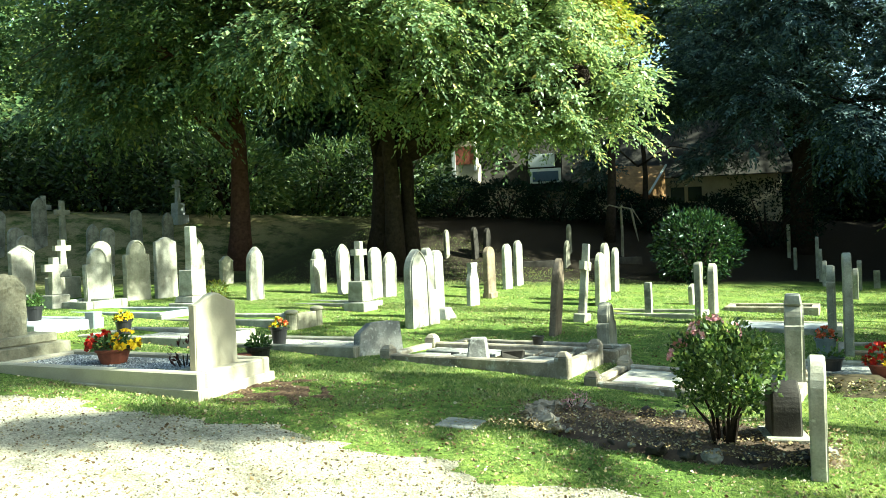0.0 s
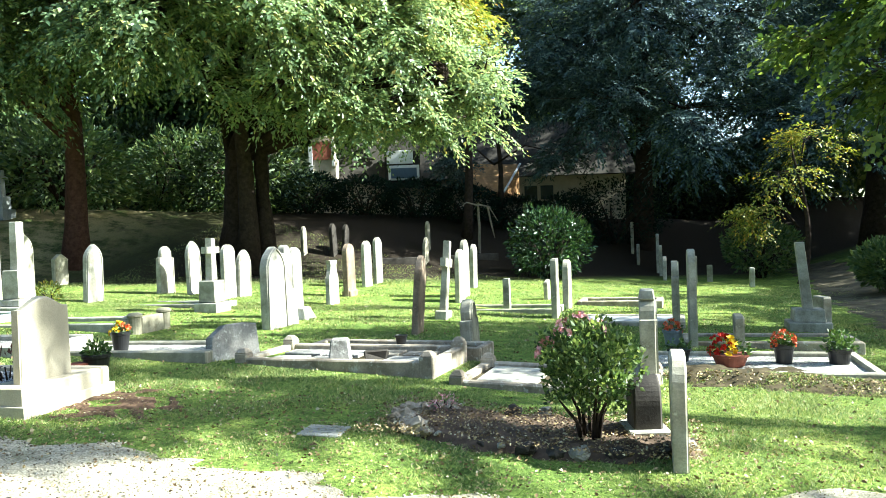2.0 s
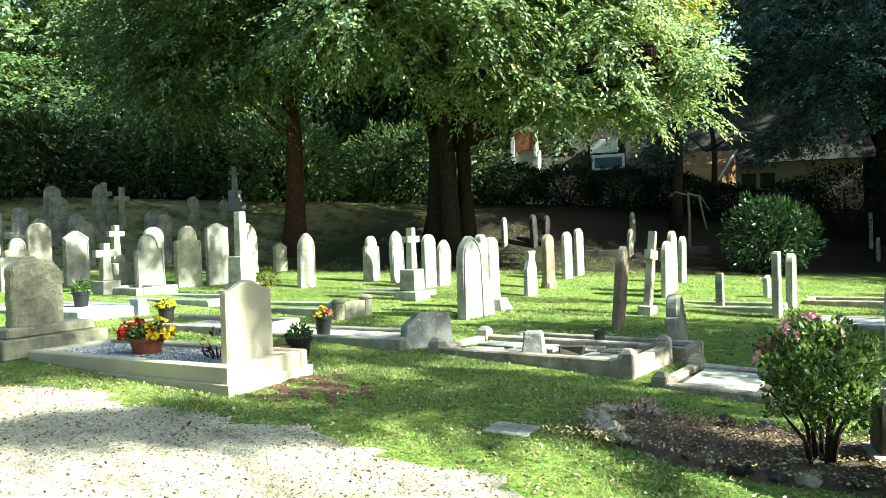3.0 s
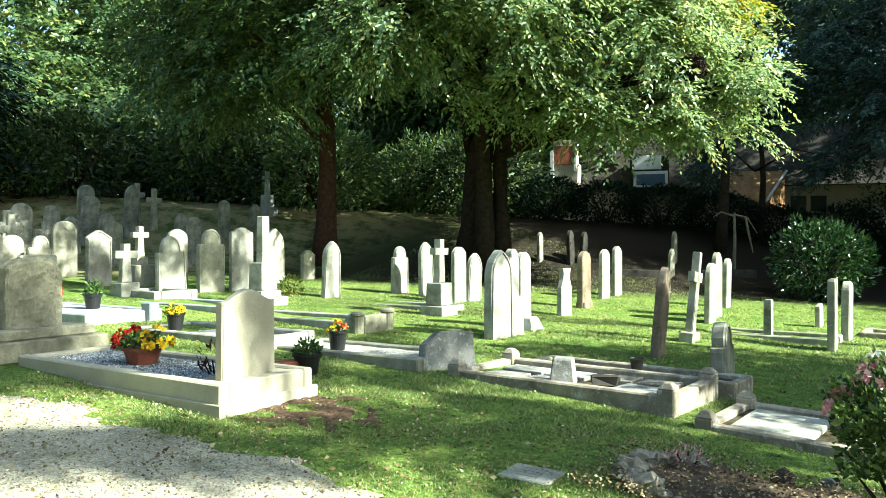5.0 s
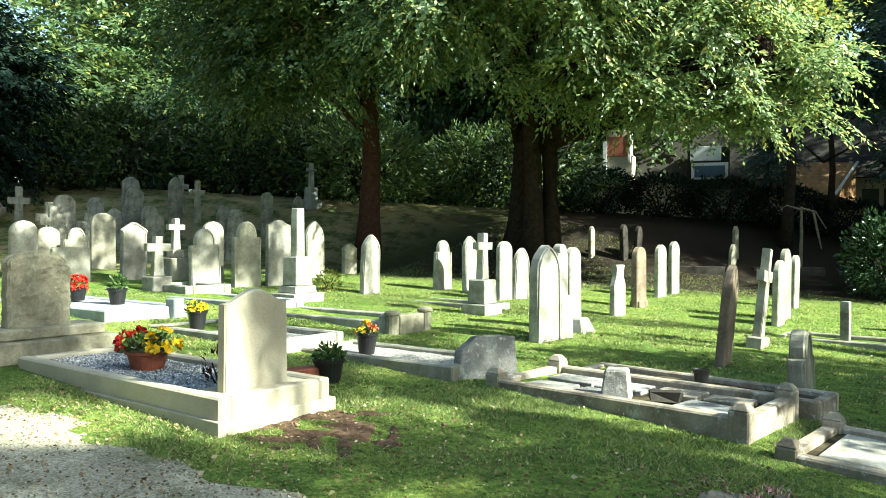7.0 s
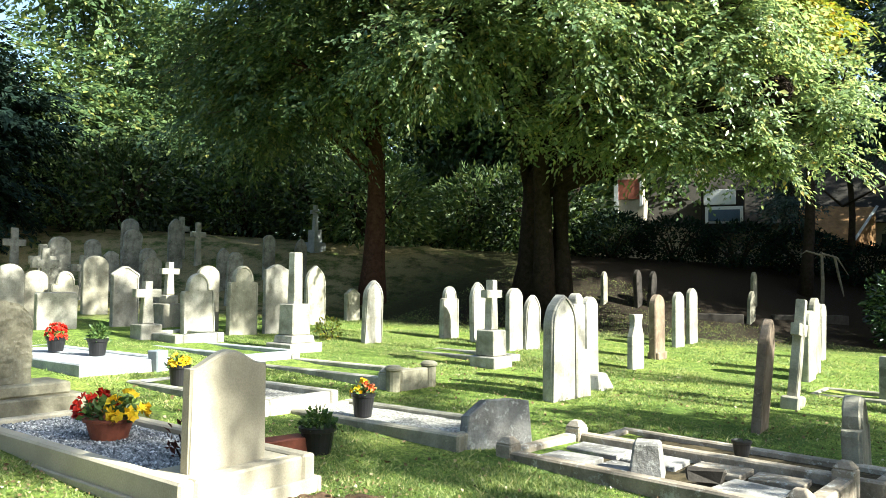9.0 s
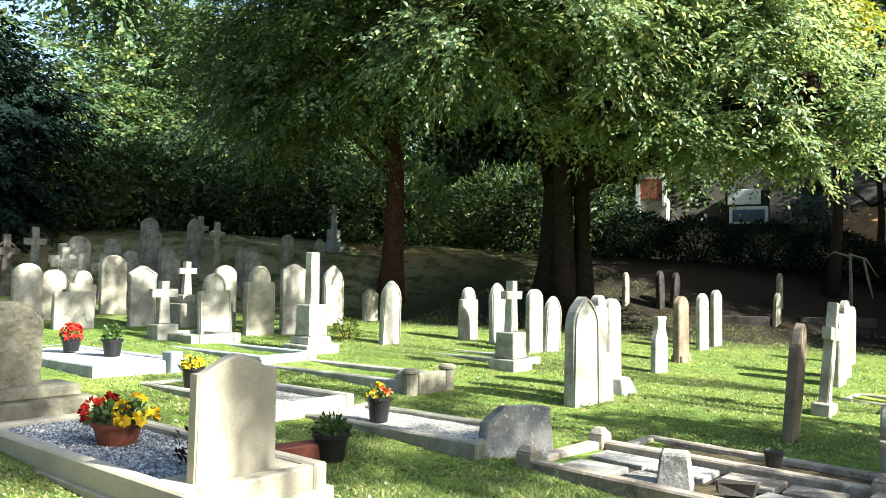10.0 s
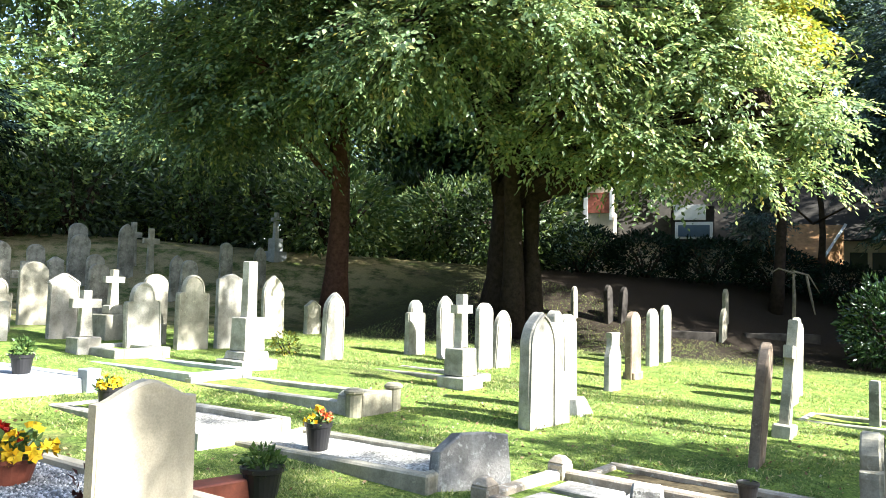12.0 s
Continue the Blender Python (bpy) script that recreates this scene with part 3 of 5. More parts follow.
tree("shade_tree", 13.5, 3.0, 0.13, 14,
     shading([(-4.8, 6.5, 1.4, 9.6), (-2.9, 6.4, 1.3, 8.6), (-4.4, 7.2, 1.0, 9.0), (-2.2, 6.9, 0.8, 8.2), (-3.7, 5.4, 0.9, 8.4), (-5.4, 4.9, 0.9, 9.4), (-5.6, 4.1, 1.0, 9.4), (-7.5, 3.9, 1.3, 10.4), (-5.9, 7.3, 1.0, 9.4),
              (2.8, 4.9, 1.1, 7.0), (1.9, 4.2, 0.7, 7.0), (2.8, 7.6, 1.2, 7.4), (3.2, 9.4, 1.2, 7.4), (-1.5, 5.2, 0.6, 8.0)]),
     WOODLAND, "unseen broadleaved tree added for shade beside the gravel path", 34, 6, 10, 0.19, 0.42, 0.4, gap=0.2)
tree("shade_tree", 10.5, 9.5, 0.13, 14,
     shading([(-6.2, 5.4, 0.9, 10.0), (-6.9, 5.2, 0.8, 10.4), (-9.2, 5.2, 1.2, 10.6), (-9.0, 4.8, 0.9, 9.8), (-8.2, 5.9, 0.9, 10.2), (1.4, 6.4, 0.7, 7.4)]),
     WOODLAND, "unseen slender broadleaved tree added for shade between path and track", 15, 6, 9, 0.17, 0.45, 0.4, gap=-0.3)
tree("shade_tree", 6.6, 17.0, 0.15, 14,
     shading([(-9.0, 8.2, 1.0, 8.6), (-7.2, 9.0, 0.9, 8.4), (-14.2, 9.2, 1.2, 9.6), (-12.8, 11.0, 1.1, 9.6), (-16.0, 9.0, 1.4, 9.6), (-13.8, 12.8, 1.1, 9.6), (-15.0, 11.2, 1.3, 9.6), (-17.5, 10.4, 1.3, 9.6), (-16.4, 7.4, 1.3, 9.6), (-14.0, 10.2, 0.9, 9.0), (-21.2, 10.0, 1.3, 9.6), (-19.5, 9.6, 1.0, 9.6)]),
     WOODLAND, "unseen tall broadleaved tree added for shade beside the track", 19, 6, 10, 0.19, 0.42, 0.4, gap=-0.05)
# woodland that closes the view; unseen southern and eastern trees added to block light
WOODS = [(-31, 19, 12.0), (-34, 9, 11.5), (-28, 27, 12.5), (-20, 33, 14), (-13, 40, 16), (-4, 42, 17), (6, 42, 16), (15, 34, 15), (20, 22, 12), (-36, 0, 10), (20, 10, 12), (-24, 40, 17), (-24.5, 31, 14), (-16.5, 36, 15), (14, 44, 18), (-22, -11, 13), (-13, -13, 14), (-4, -14, 15), (5, -13, 14), (13, -10, 14), (-31, -6, 12)]
tree("dark_conifer", -6.9, 29.0, 0.14, 8,
     [(-8.3, 28.5, 4.6, 0.8, 0.8, 1.3), (-7.2, 28.6, 6.4, 1.3, 1.1, 1.1), (-5.6, 28.7, 6.8, 1.5, 1.2, 1.3), (-4.3, 28.4, 4.4, 1.0, 0.9, 1.2)],
     NEEDLE, "small dark evergreen in front of the house", 36, 7, 12, 0.19, 0.6, 0.3, gap=-0.3, width=0.34)
for wx, wy, wh in WOODS:
    q = np.random.default_rng(int(wx * 7 + wy * 3 + 900))
    lob = [(wx + q.normal() * 2.2, wy + q.normal() * 2.2, gz(wx, wy) + wh * u, 3.2 + q.random(), 3.2 + q.random(), 2.4 + q.random()) for u in (0.22, 0.32, 0.45, 0.55, 0.68, 0.8, 0.9, 0.4)]
    # lighter leaves in the west, as sunlight put into the far trees' colour
    west = wx < -23
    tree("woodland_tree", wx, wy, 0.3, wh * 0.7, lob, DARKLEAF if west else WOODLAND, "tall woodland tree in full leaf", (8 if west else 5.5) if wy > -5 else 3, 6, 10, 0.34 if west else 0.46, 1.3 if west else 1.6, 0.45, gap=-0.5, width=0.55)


def bush(name, x, y, rx, rz, n, size, material, label, low=0.15, stems=9, width=0.42, lumpy=0.12, wild=0.5):
    """A shrub: stems from the root and a dense skin of leaves on an uneven dome."""
    r = np.random.default_rng(int(abs(x * 97 + y * 31)) + 11)
    z0 = gz(x, y)
    top = tagged(new(name), label, "bush")
    top.matrix_basis = pose(x, y, z0)
    bm = bmesh.new()
    for k in range(stems):
        a = 2 * math.pi * k / stems + r.random()
        e = (math.cos(a) * rx * 0.7, math.sin(a) * rx * 0.7, rz * (1.0 + 0.6 * r.random()))
        tube(bm, [(math.cos(a) * 0.04, math.sin(a) * 0.04, -0.1), (e[0] * 0.45, e[1] * 0.45, e[2] * 0.55), e], [0.03 * rx + 0.008, 0.022 * rx + 0.005, 0.005], 6)
    part("stem", bm, BARK, top, smooth=True)
    d = r.normal(size=(n, 3))
    d /= np.linalg.norm(d, axis=1, keepdims=True)
    rr = 0.55 + 0.45 * r.random((n, 1)) ** 0.5
    rr = rr * (1 + lumpy * lumps(d[:, :1] * 4, d[:, 1:2] * 4 + d[:, 2:] * 3, 1.5))
    p = d * rr * np.array([rx, rx, rz]) + np.array([0, 0, rz * (1 + low)])
    p = p[p[:, 2] > 0.03]
    w = p - np.array([0, 0, rz * 0.7]) + r.normal(size=p.shape) * rx * wild
    v, f = leaves(p, w, size * (0.7 + 0.6 * r.random(len(p))), r, width)
    indexed("foliage", v, f, material, top)
    return top


bush("laurel_bush", -4.15, 24.4, 1.24, 1.12, 4200, 0.17, GLOSSY, "rounded glossy laurel bush on the grass", 0.0, 9, 0.38, 0.22)
for bx, by, bs in ((-19.5, 25.5, 1.7), (-17.2, 26.5, 1.5), (-22.5, 24.5, 1.8), (-14.2, 27.6, 1.0), (5.2, 17.6, 0.7), (6.6, 18.4, 0.9), (4.6, 20.6, 0.8), (-25, 19, 1.5), (-27, 14, 1.6), (7.6, 16.8, 0.8), (2.4, 27.6, 1.2), (7.0, 24.6, 1.4)):
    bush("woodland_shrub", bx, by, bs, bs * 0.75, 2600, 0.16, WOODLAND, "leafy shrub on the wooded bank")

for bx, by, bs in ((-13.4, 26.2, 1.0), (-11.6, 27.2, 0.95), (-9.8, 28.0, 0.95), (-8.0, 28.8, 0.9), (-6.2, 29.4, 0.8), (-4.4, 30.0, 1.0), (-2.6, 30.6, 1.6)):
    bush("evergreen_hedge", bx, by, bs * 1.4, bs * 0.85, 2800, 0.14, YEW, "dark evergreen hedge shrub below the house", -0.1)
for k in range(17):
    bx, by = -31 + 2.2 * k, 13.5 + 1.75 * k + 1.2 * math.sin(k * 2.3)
    # the lighter leaves of two shrubs stand for sun falling through
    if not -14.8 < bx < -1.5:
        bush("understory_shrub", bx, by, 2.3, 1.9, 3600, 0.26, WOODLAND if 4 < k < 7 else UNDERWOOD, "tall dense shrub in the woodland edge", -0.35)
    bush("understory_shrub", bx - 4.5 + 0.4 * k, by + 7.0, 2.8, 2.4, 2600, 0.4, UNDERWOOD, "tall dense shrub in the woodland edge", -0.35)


# ---- headstones ----
def outline(kind, w, h):
    """The outline of a headstone in (across, up), anticlockwise from its foot."""
    a = w / 2
    pts = [(-a, -0.25), (a, -0.25)]
    if kind == "round":
        s = h - a * 0.85
        pts += [(a * math.cos(t), s + a * 0.85 * math.sin(t)) for t in np.linspace(0, math.pi, 15)]
    elif kind == "gothic":
        s = h - w * 0.74
        up = [(-a + w * math.cos(u), s + w * 0.855 * math.sin(u)) for u in np.linspace(0, math.pi / 3, 8)]
        up[-1] = (0.0, h)
        pts += up + [(-px, py) for px, py in up[-2::-1]]
    elif kind == "shoulder":
        s, c = h - w * 0.5, a * 0.68
        pts += [(a, s - 0.04), (a * 0.96, s), (c, s + 0.01)]
        pts += [(c * math.cos(t), s + 0.04 + (h - s - 0.04) * math.sin(t)) for t in np.linspace(0, math.pi, 11)]
        pts += [(-c, s + 0.01), (-a * 0.96, s), (-a, s - 0.04)]
    elif kind == "ogee":
        s, n = h - w * 0.17, 12
        pts += [(a * (1 - 2 * k / n), s + (h - s) * (0.5 - 0.5 * math.cos(2 * math.pi * k / n))) for k in range(n + 1)]
    elif kind == "peak":
        pts += [(a, h - w * 0.38), (a * 1.06, h - w * 0.34), (a * 1.04, h - w * 0.28), (0.04, h), (-0.04, h), (-a * 1.04, h - w * 0.28), (-a * 1.06, h - w * 0.34), (-a, h - w * 0.38)]
    elif kind == "notch":
        pts += [(a, h * 0.6), (a * 0.62, h * 0.78), (a * 0.62, h * 0.9), (a * 0.78, h), (-a * 0.78, h), (-a * 0.62, h * 0.9), (-a * 0.62, h * 0.78), (-a, h * 0.6)]
    elif kind in ("cross", "ring"):
        b, arm = a * 0.3, h * 0.72
        pts = [(-b * 1.5, -0.25), (b * 1.5, -0.25), (b * 1.1, arm - b), (a, arm - b), (a, arm + b), (b, arm + b), (b * 0.95, h), (-b * 0.95, h), (-b, arm + b), (-a, arm + b), (-a, arm - b), (-b * 1.1, arm - b)]
    else:
        pts += [(a, h - 0.03), (a * 0.9, h), (-a * 0.9, h), (-a, h - 0.03)]
    return pts


def slab(pts, t, wear=0.006, bevel=0.014, wavy=0.0):
    """An upright slab, t thick along x, with softened, slightly uneven arrises."""
    bm = bmesh.new()
    cy = sum(p[0] for p in pts) / len(pts)
    cz = sum(p[1] for p in pts) / len(pts)
    rings = []
    for dx, inset in ((t / 2, bevel), (t / 2 - bevel, 0.0), (-t / 2 + bevel, 0.0), (-t / 2, bevel)):
        ring = []
        for py, pz in pts:
            l = max(math.hypot(py - cy, pz - cz), 0.01)
            k = 1 - inset / l
            v = Vector((dx, cy + (py - cy) * k, cz + (pz - cz) * k))
            v += Vector(noise.noise_vector(v * 9.0 + Vector((t * 50, cz * 31, 0)))) * (wear + wavy)
            ring.append(bm.verts.new(v))
        rings.append(ring)
    n = len(pts)
    for a, b in zip(rings, rings[1:]):
        for k in range(n):
            bm.faces.new((a[k], a[(k + 1) % n], b[(k + 1) % n], b[k]))
    bm.faces.new(rings[0])
    bm.faces.new(rings[-1][::-1])
    return bm


def rim_band(pts, x, wide):
    """A raised band that follows a headstone's outline on its face."""
    bm = bmesh.new()
    cy = sum(p[0] for p in pts) / len(pts)
    cz = sum(p[1] for p in pts) / len(pts)
    rings = []
    for dx, inset in ((-0.006, 0.012), (0.014, 0.016), (0.014, wide), (-0.006, wide + 0.008)):
        ring = []
        for py, pz in pts:
            k = 1 - inset / max(math.hypot(py - cy, pz - cz), 0.05)
            ring.append(bm.verts.new((x + dx, cy + (py - cy) * k, cz + (pz - cz) * k)))
        rings.append(ring)
    n = len(pts)
    for a, b in zip(rings, rings[1:] + rings[:1]):
        for k in range(n):
            bm.faces.new((a[k], a[(k + 1) % n], b[(k + 1) % n], b[k]))
    return bm


WORDS = {"pale": "pale weathered limestone", "grey": "grey lichened stone", "brown": "brown sandstone", "dark_shaded": "very dark shaded old stone", "dark": "dark mossy stone", "cream": "cream cut limestone", "white": "white marble", "granite": "speckled grey granite", "rough": "rough-hewn stone"}
SHAPES = {"round": "with a rounded top", "gothic": "with a pointed arched top", "shoulder": "with a shouldered arched top", "ogee": "with a curved top", "peak": "with a gabled top", "notch": "with a notched top", "flat": "with a flat top", "cross": "standing on the grass", "ring": "with a ringed wheel head"}


def headstone(x, y, w, h, t, kind, stone, lean=0, tip=0, turn=0, plinth=False, group="old headstones", z=None):
    """One headstone in the ground. lean tilts it sideways, tip back or forth, turn about the upright, in degrees."""
    cross = kind in ("cross", "ring")
    ob = part("stone_cross" if cross else "headstone", slab(outline(kind, w, h), t), STONE[stone])
    ob.matrix_basis = pose(x, y, gz(x, y) if z is None else z, lean, tip, turn)
    state = "leaning " if abs(lean) + abs(tip) > 3.5 else ""
    tagged(ob, f"{state}{WORDS[stone]} {'grave cross' if cross else 'headstone'} {SHAPES[kind]}", "grave cross" if cross else "headstone", group)
    if kind in ("gothic", "shoulder", "peak") and stone in ("pale", "grey") and w > 0.4:
        part("moulding", rim_band(outline(kind, w, h), t / 2, 0.04), STONE[stone], ob)
    if kind == "ring":
        bm = bmesh.new()
        tube(bm, [(0, 0.62 * w * math.cos(a) * 0.6, h * 0.72 + 0.62 * w * math.sin(a) * 0.6) for a in np.linspace(0, 2 * math.pi, 17)], [0.035] * 17, 6)
        part("ring", bm, STONE[stone], ob)
    if plinth:
        box("plinth", (t + 0.1, w * 0.75 + 0.06, 0.26), STONE[stone], ob, (0, 0, 0.0), 0.02, rough=0.008)
    return ob


# row by the shrub and the path
headstone(-0.26, 5.60, 0.50, 0.735, 0.10, "round", "grey", 0, 0, 2)
ob = headstone(-0.5, 6.1, 0.27, 0.47, 0.2, "gothic", "dark_shaded", 0, 0, 15)
box("plinth", (0.3, 0.38, 0.2), STONE["dark"], ob, (0, 0, 0.0), 0.012, label="grey stone plinth", rough=0.006)
capped = headstone(-0.55, 8.43, 0.42, 0.84, 0.16, "shoulder", "grey", 0, 0, 3, True)
box("cap", (0.17, 0.2, 0.11), STONE["pale"], capped, (0, 0, 0.88), 0.015, 0.8, "pale capstone", rough=0.004)
headstone(-2.74, 9.56, 0.50, 0.62, 0.13, "shoulder", "grey", 0, -2, 4)
headstone(0.46, 10.48, 0.42, 0.50, 0.11, "flat", "grey")
# right-hand rows, seen edge on
headstone(-3.83, 10.69, 0.42, 1.12, 0.09, "gothic", "brown", -3, 4, 6)
headstone(-4.02, 12.56, 0.46, 1.30, 0.11, "cross", "grey", -5, 4, 4, True)
headstone(-4.63, 15.75, 0.50, 1.10, 0.10, "round", "grey", 0, 1, 2)
headstone(-4.76, 16.65, 0.50, 1.27, 0.10, "round", "grey", 0, 0, 3)
headstone(-5.37, 19.64, 0.50, 1.14, 0.10, "round", "pale", -2, 1, 3)
headstone(-3.41, 14.78, 0.16, 0.60, 0.12, "flat", "dark")
headstone(-2.31, 13.73, 0.46, 1.04, 0.10, "flat", "grey", 0, 0, 3)
headstone(-2.34, 15.44, 0.46, 0.96, 0.12, "round", "grey", -3)
headstone(-3.01, 17.08, 0.36, 0.42, 0.09, "flat", "pale", 9)
headstone(-0.29, 13.03, 0.46, 1.07, 0.10, "shoulder", "grey", 6)
headstone(-0.07, 11.13, 0.50, 1.30, 0.10, "round", "grey", 0, 0, 2)
headstone(0.12, 21.16, 0.46, 0.75, 0.12, "round", "grey")
headstone(0.25, 24.52, 0.46, 0.84, 0.12, "round", "grey", 2)
headstone(-0.91, 28.39, 0.46, 1.37, 0.10, "round", "pale")
headstone(-0.79, 27.2, 0.46, 1.05, 0.10, "round", "grey")
headstone(-0.64, 25.4, 0.46, 0.75, 0.12, "round", "pale", -4)
headstone(-1.87, 30.19, 0.3, 1.16, 0.10, "flat", "grey")
headstone(-1.62, 29.2, 0.4, 0.72, 0.10, "round", "grey")
headstone(0.70, 25.40, 0.28, 0.51, 0.16, "flat", "grey")
headstone(1.76, 23.54, 0.28, 0.54, 0.13, "flat", "pale")
headstone(2.03, 14.31, 0.34, 0.49, 0.14, "flat", "pale", 0, 0, 20)
# sunlit middle group
headstone(-5.95, 10.38, 0.46, 1.2, 0.14, "gothic", "pale", 0, 0, -6)
ob = headstone(-6.0, 10.82, 0.26, 1.22, 0.12, "shoulder", "pale")
box("pedestal", (0.22, 0.34, 0.7), STONE["pale"], ob, (0.02, 0, 0.2), 0.02, 0.9, rough=0.005)
ob = headstone(-6.25, 11.62, 0.32, 1.17, 0.10, "round", "pale", 1, 0, 0)
box("plinth", (0.42, 0.5, 0.34), STONE["pale"], ob, (0.1, 0, 0.02), 0.02, 0.45, rough=0.01)
headstone(-6.85, 14.24, 0.42, 0.88, 0.10, "notch", "pale")
headstone(-7.26, 15.99, 0.46, 1.17, 0.12, "round", "brown", 1, 0, 2, True)
headstone(-8.04, 18.83, 0.46, 1.20, 0.10, "round", "pale")
headstone(-8.16, 19.90, 0.46, 1.26, 0.10, "round", "pale")
headstone(-9.15, 14.13, 0.42, 1.12, 0.10, "round", "pale")
headstone(-9.14, 14.64, 0.46, 1.01, 0.10, "gothic", "pale", -4)
headstone(-10.36, 14.66, 0.42, 1.16, 0.10, "gothic", "pale", 2)
headstone(-11.11, 14.67, 0.50, 1.05, 0.10, "shoulder", "pale")
headstone(-10.98, 12.34, 0.43, 1.11, 0.10, "gothic", "pale", -2)
headstone(-14.63, 15.31, 0.42, 0.75, 0.10, "peak", "grey")
# dappled row
headstone(-12.89, 10.08, 0.60, 1.08, 0.10, "shoulder", "pale", 2)
headstone(-13.70, 10.78, 0.44, 1.20, 0.10, "round", "grey")
headstone(-12.83, 10.92, 0.60, 1.23, 0.10, "shoulder", "grey")
headstone(-12.86, 11.70, 0.56, 1.29, 0.10, "ogee", "pale")
headstone(-13.98, 13.60, 0.52, 1.27, 0.10, "gothic", "grey")
headstone(-14.75, 9.73, 0.50, 1.10, 0.10, "peak", "pale")
headstone(-17.05, 10.28, 0.54, 1.22, 0.10, "round", "grey")
headstone(-15.76, 9.06, 0.50, 0.92, 0.10, "shoulder", "grey", -3)
headstone(-14.45, 8.39, 0.66, 0.61, 0.14, "flat", "pale")
headstone(-16.01, 8.68, 0.42, 0.92, 0.10, "round", "grey")
headstone(-15.77, 8.14, 0.48, 1.03, 0.10, "round", "pale")
headstone(-15.2, 7.2, 0.5, 1.0, 0.10, "shoulder", "grey")
# old stones under the trees
old = "mossy headstones under the trees"
headstone(-19.22, 12.76, 0.48, 1.22, 0.10, "round", "dark", group=old)
headstone(-21.76, 9.82, 0.6, 1.51, 0.10, "ring", "dark_shaded", group=old)
headstone(-20.56, 10.66, 0.62, 1.36, 0.10, "cross", "dark", group=old)
headstone(-19.54, 10.30, 0.6, 1.29, 0.10, "cross", "dark", group=old)
headstone(-21.05, 11.26, 0.55, 1.59, 0.10, "round", "dark", group=old)
headstone(-20.79, 11.76, 0.6, 1.14, 0.10, "cross", "dark", group=old)
headstone(-22.13, 12.69, 0.45, 1.32, 0.10, "round", "dark", 4, group=old)
headstone(-22.03, 13.62, 0.54, 1.44, 0.10, "round", "dark", -5, group=old)
headstone(-21.76, 14.88, 0.45, 1.53, 0.10, "gothic", "dark", group=old)
headstone(-21.60, 15.54, 0.5, 1.27, 0.10, "cross", "grey", group=old)
headstone(-18.39, 14.56, 0.45, 1.39, 0.10, "round", "dark", -4, group=old)
headstone(-21.54, 12.94, 0.4, 1.07, 0.10, "peak", "dark", 6, group=old)
headstone(-19.61, 15.09, 0.4, 1.18, 0.10, "gothic", "dark", group=old)
headstone(-19.45, 16.52, 0.4, 1.25, 0.10, "round", "dark", group=old)
headstone(-20.79, 13.50, 0.46, 1.20, 0.10, "round", "dark", group=old)
headstone(-24.07, 11.34, 0.6, 1.46, 0.10, "cross", "dark", group=old)
headstone(-22.32, 15.42, 0.5, 1.28, 0.10, "cross", "dark", group=old)
headstone(-23.33, 14.31, 0.55, 1.23, 0.10, "round", "dark", group=old)
headstone(-18.87, 17.23, 0.4, 1.14, 0.10, "gothic", "dark", group=old)
headstone(-8.19, 24.17, 0.4, 0.85, 0.10, "gothic", "grey", -6, group=old)
headstone(-8.43, 25.20, 0.3, 1.0, 0.10, "gothic", "grey", group=old)
headstone(-10.90, 22.92, 0.34, 1.03, 0.12, "gothic", "dark_shaded", 5, group=old)
headstone(-10.66, 23.24, 0.34, 0.97, 0.12, "gothic", "dark_shaded", -8, group=old)
headstone(-11.66, 22.31, 0.25, 0.9, 0.10, "gothic", "grey", group=old)


def stepped_cross(x, y, steps, shaft, w, h, stone, label, lean=0.0):
    """A cross or pillar on a stepped base: (width, height) of each step from the ground up."""
    top = tagged(new("stone_cross" if shaft == "cross" else "memorial_pillar"), label, "memorial", "old headstones")
    top.matrix_basis = pose(x, y, gz(x, y))
    z = -0.1
    for k, (sw, sh) in enumerate(steps):
        extra = 0.1 if k == 0 else 0
        box("step", (sw, sw, sh + extra), STONE[stone], top, (0, 0, z + (sh + extra) / 2), 0.015, 0.94 if k else 1.0, rough=0.006)
        z += sh + extra
    if shaft == "cross":
        bm = slab([(a, b + 0.25 * (b < 0)) for a, b in outline("cross", w, h)], 0.13, 0.004)
        bmesh.ops.translate(bm, verts=bm.verts, vec=(0, 0, z))
        part("cross", bm, STONE[stone], top)
    else:
        pillar = box("shaft", (w, w, h + 0.02), STONE[stone], top, (0, 0, h / 2 - 0.01), 0.012, 0.9, rough=0.004)
        pillar.matrix_basis = pose(0, 0, z, 0, lean, 0)
    return top


stepped_cross(-8.05, 11.92, [(0.46, 0.16), (0.34, 0.38)], "cross", 0.38, 0.74, "pale", "pale stone cross on a stepped base")
stepped_cross(-12.82, 9.10, [(0.36, 0.24)], "cross", 0.44, 0.68, "pale", "small pale cross on a rough block")
stepped_cross(-14.59, 10.52, [(0.5, 0.42), (0.26, 0.16)], "cross", 0.36, 0.62, "grey", "lichened cross on a broad base")
stepped_cross(-10.75, 10.42, [(0.62, 0.12), (0.46, 0.12), (0.36, 0.48)], "pillar", 0.17, 0.8, "pale", "truncated pale pillar on a square pedestal")
stepped_cross(-20.1, 18.82, [(0.5, 0.25), (0.34, 0.4)], "cross", 0.36, 0.8, "white", "white marble cross on the bank")
stepped_cross(1.7, 13.54, [(0.62, 0.14), (0.46, 0.2)], "pillar", 0.15, 1.05, "pale", "slender pale pillar leaning on its stone steps", -5.5)


# ---- kerbed graves ----
FOOTPRINTS = []


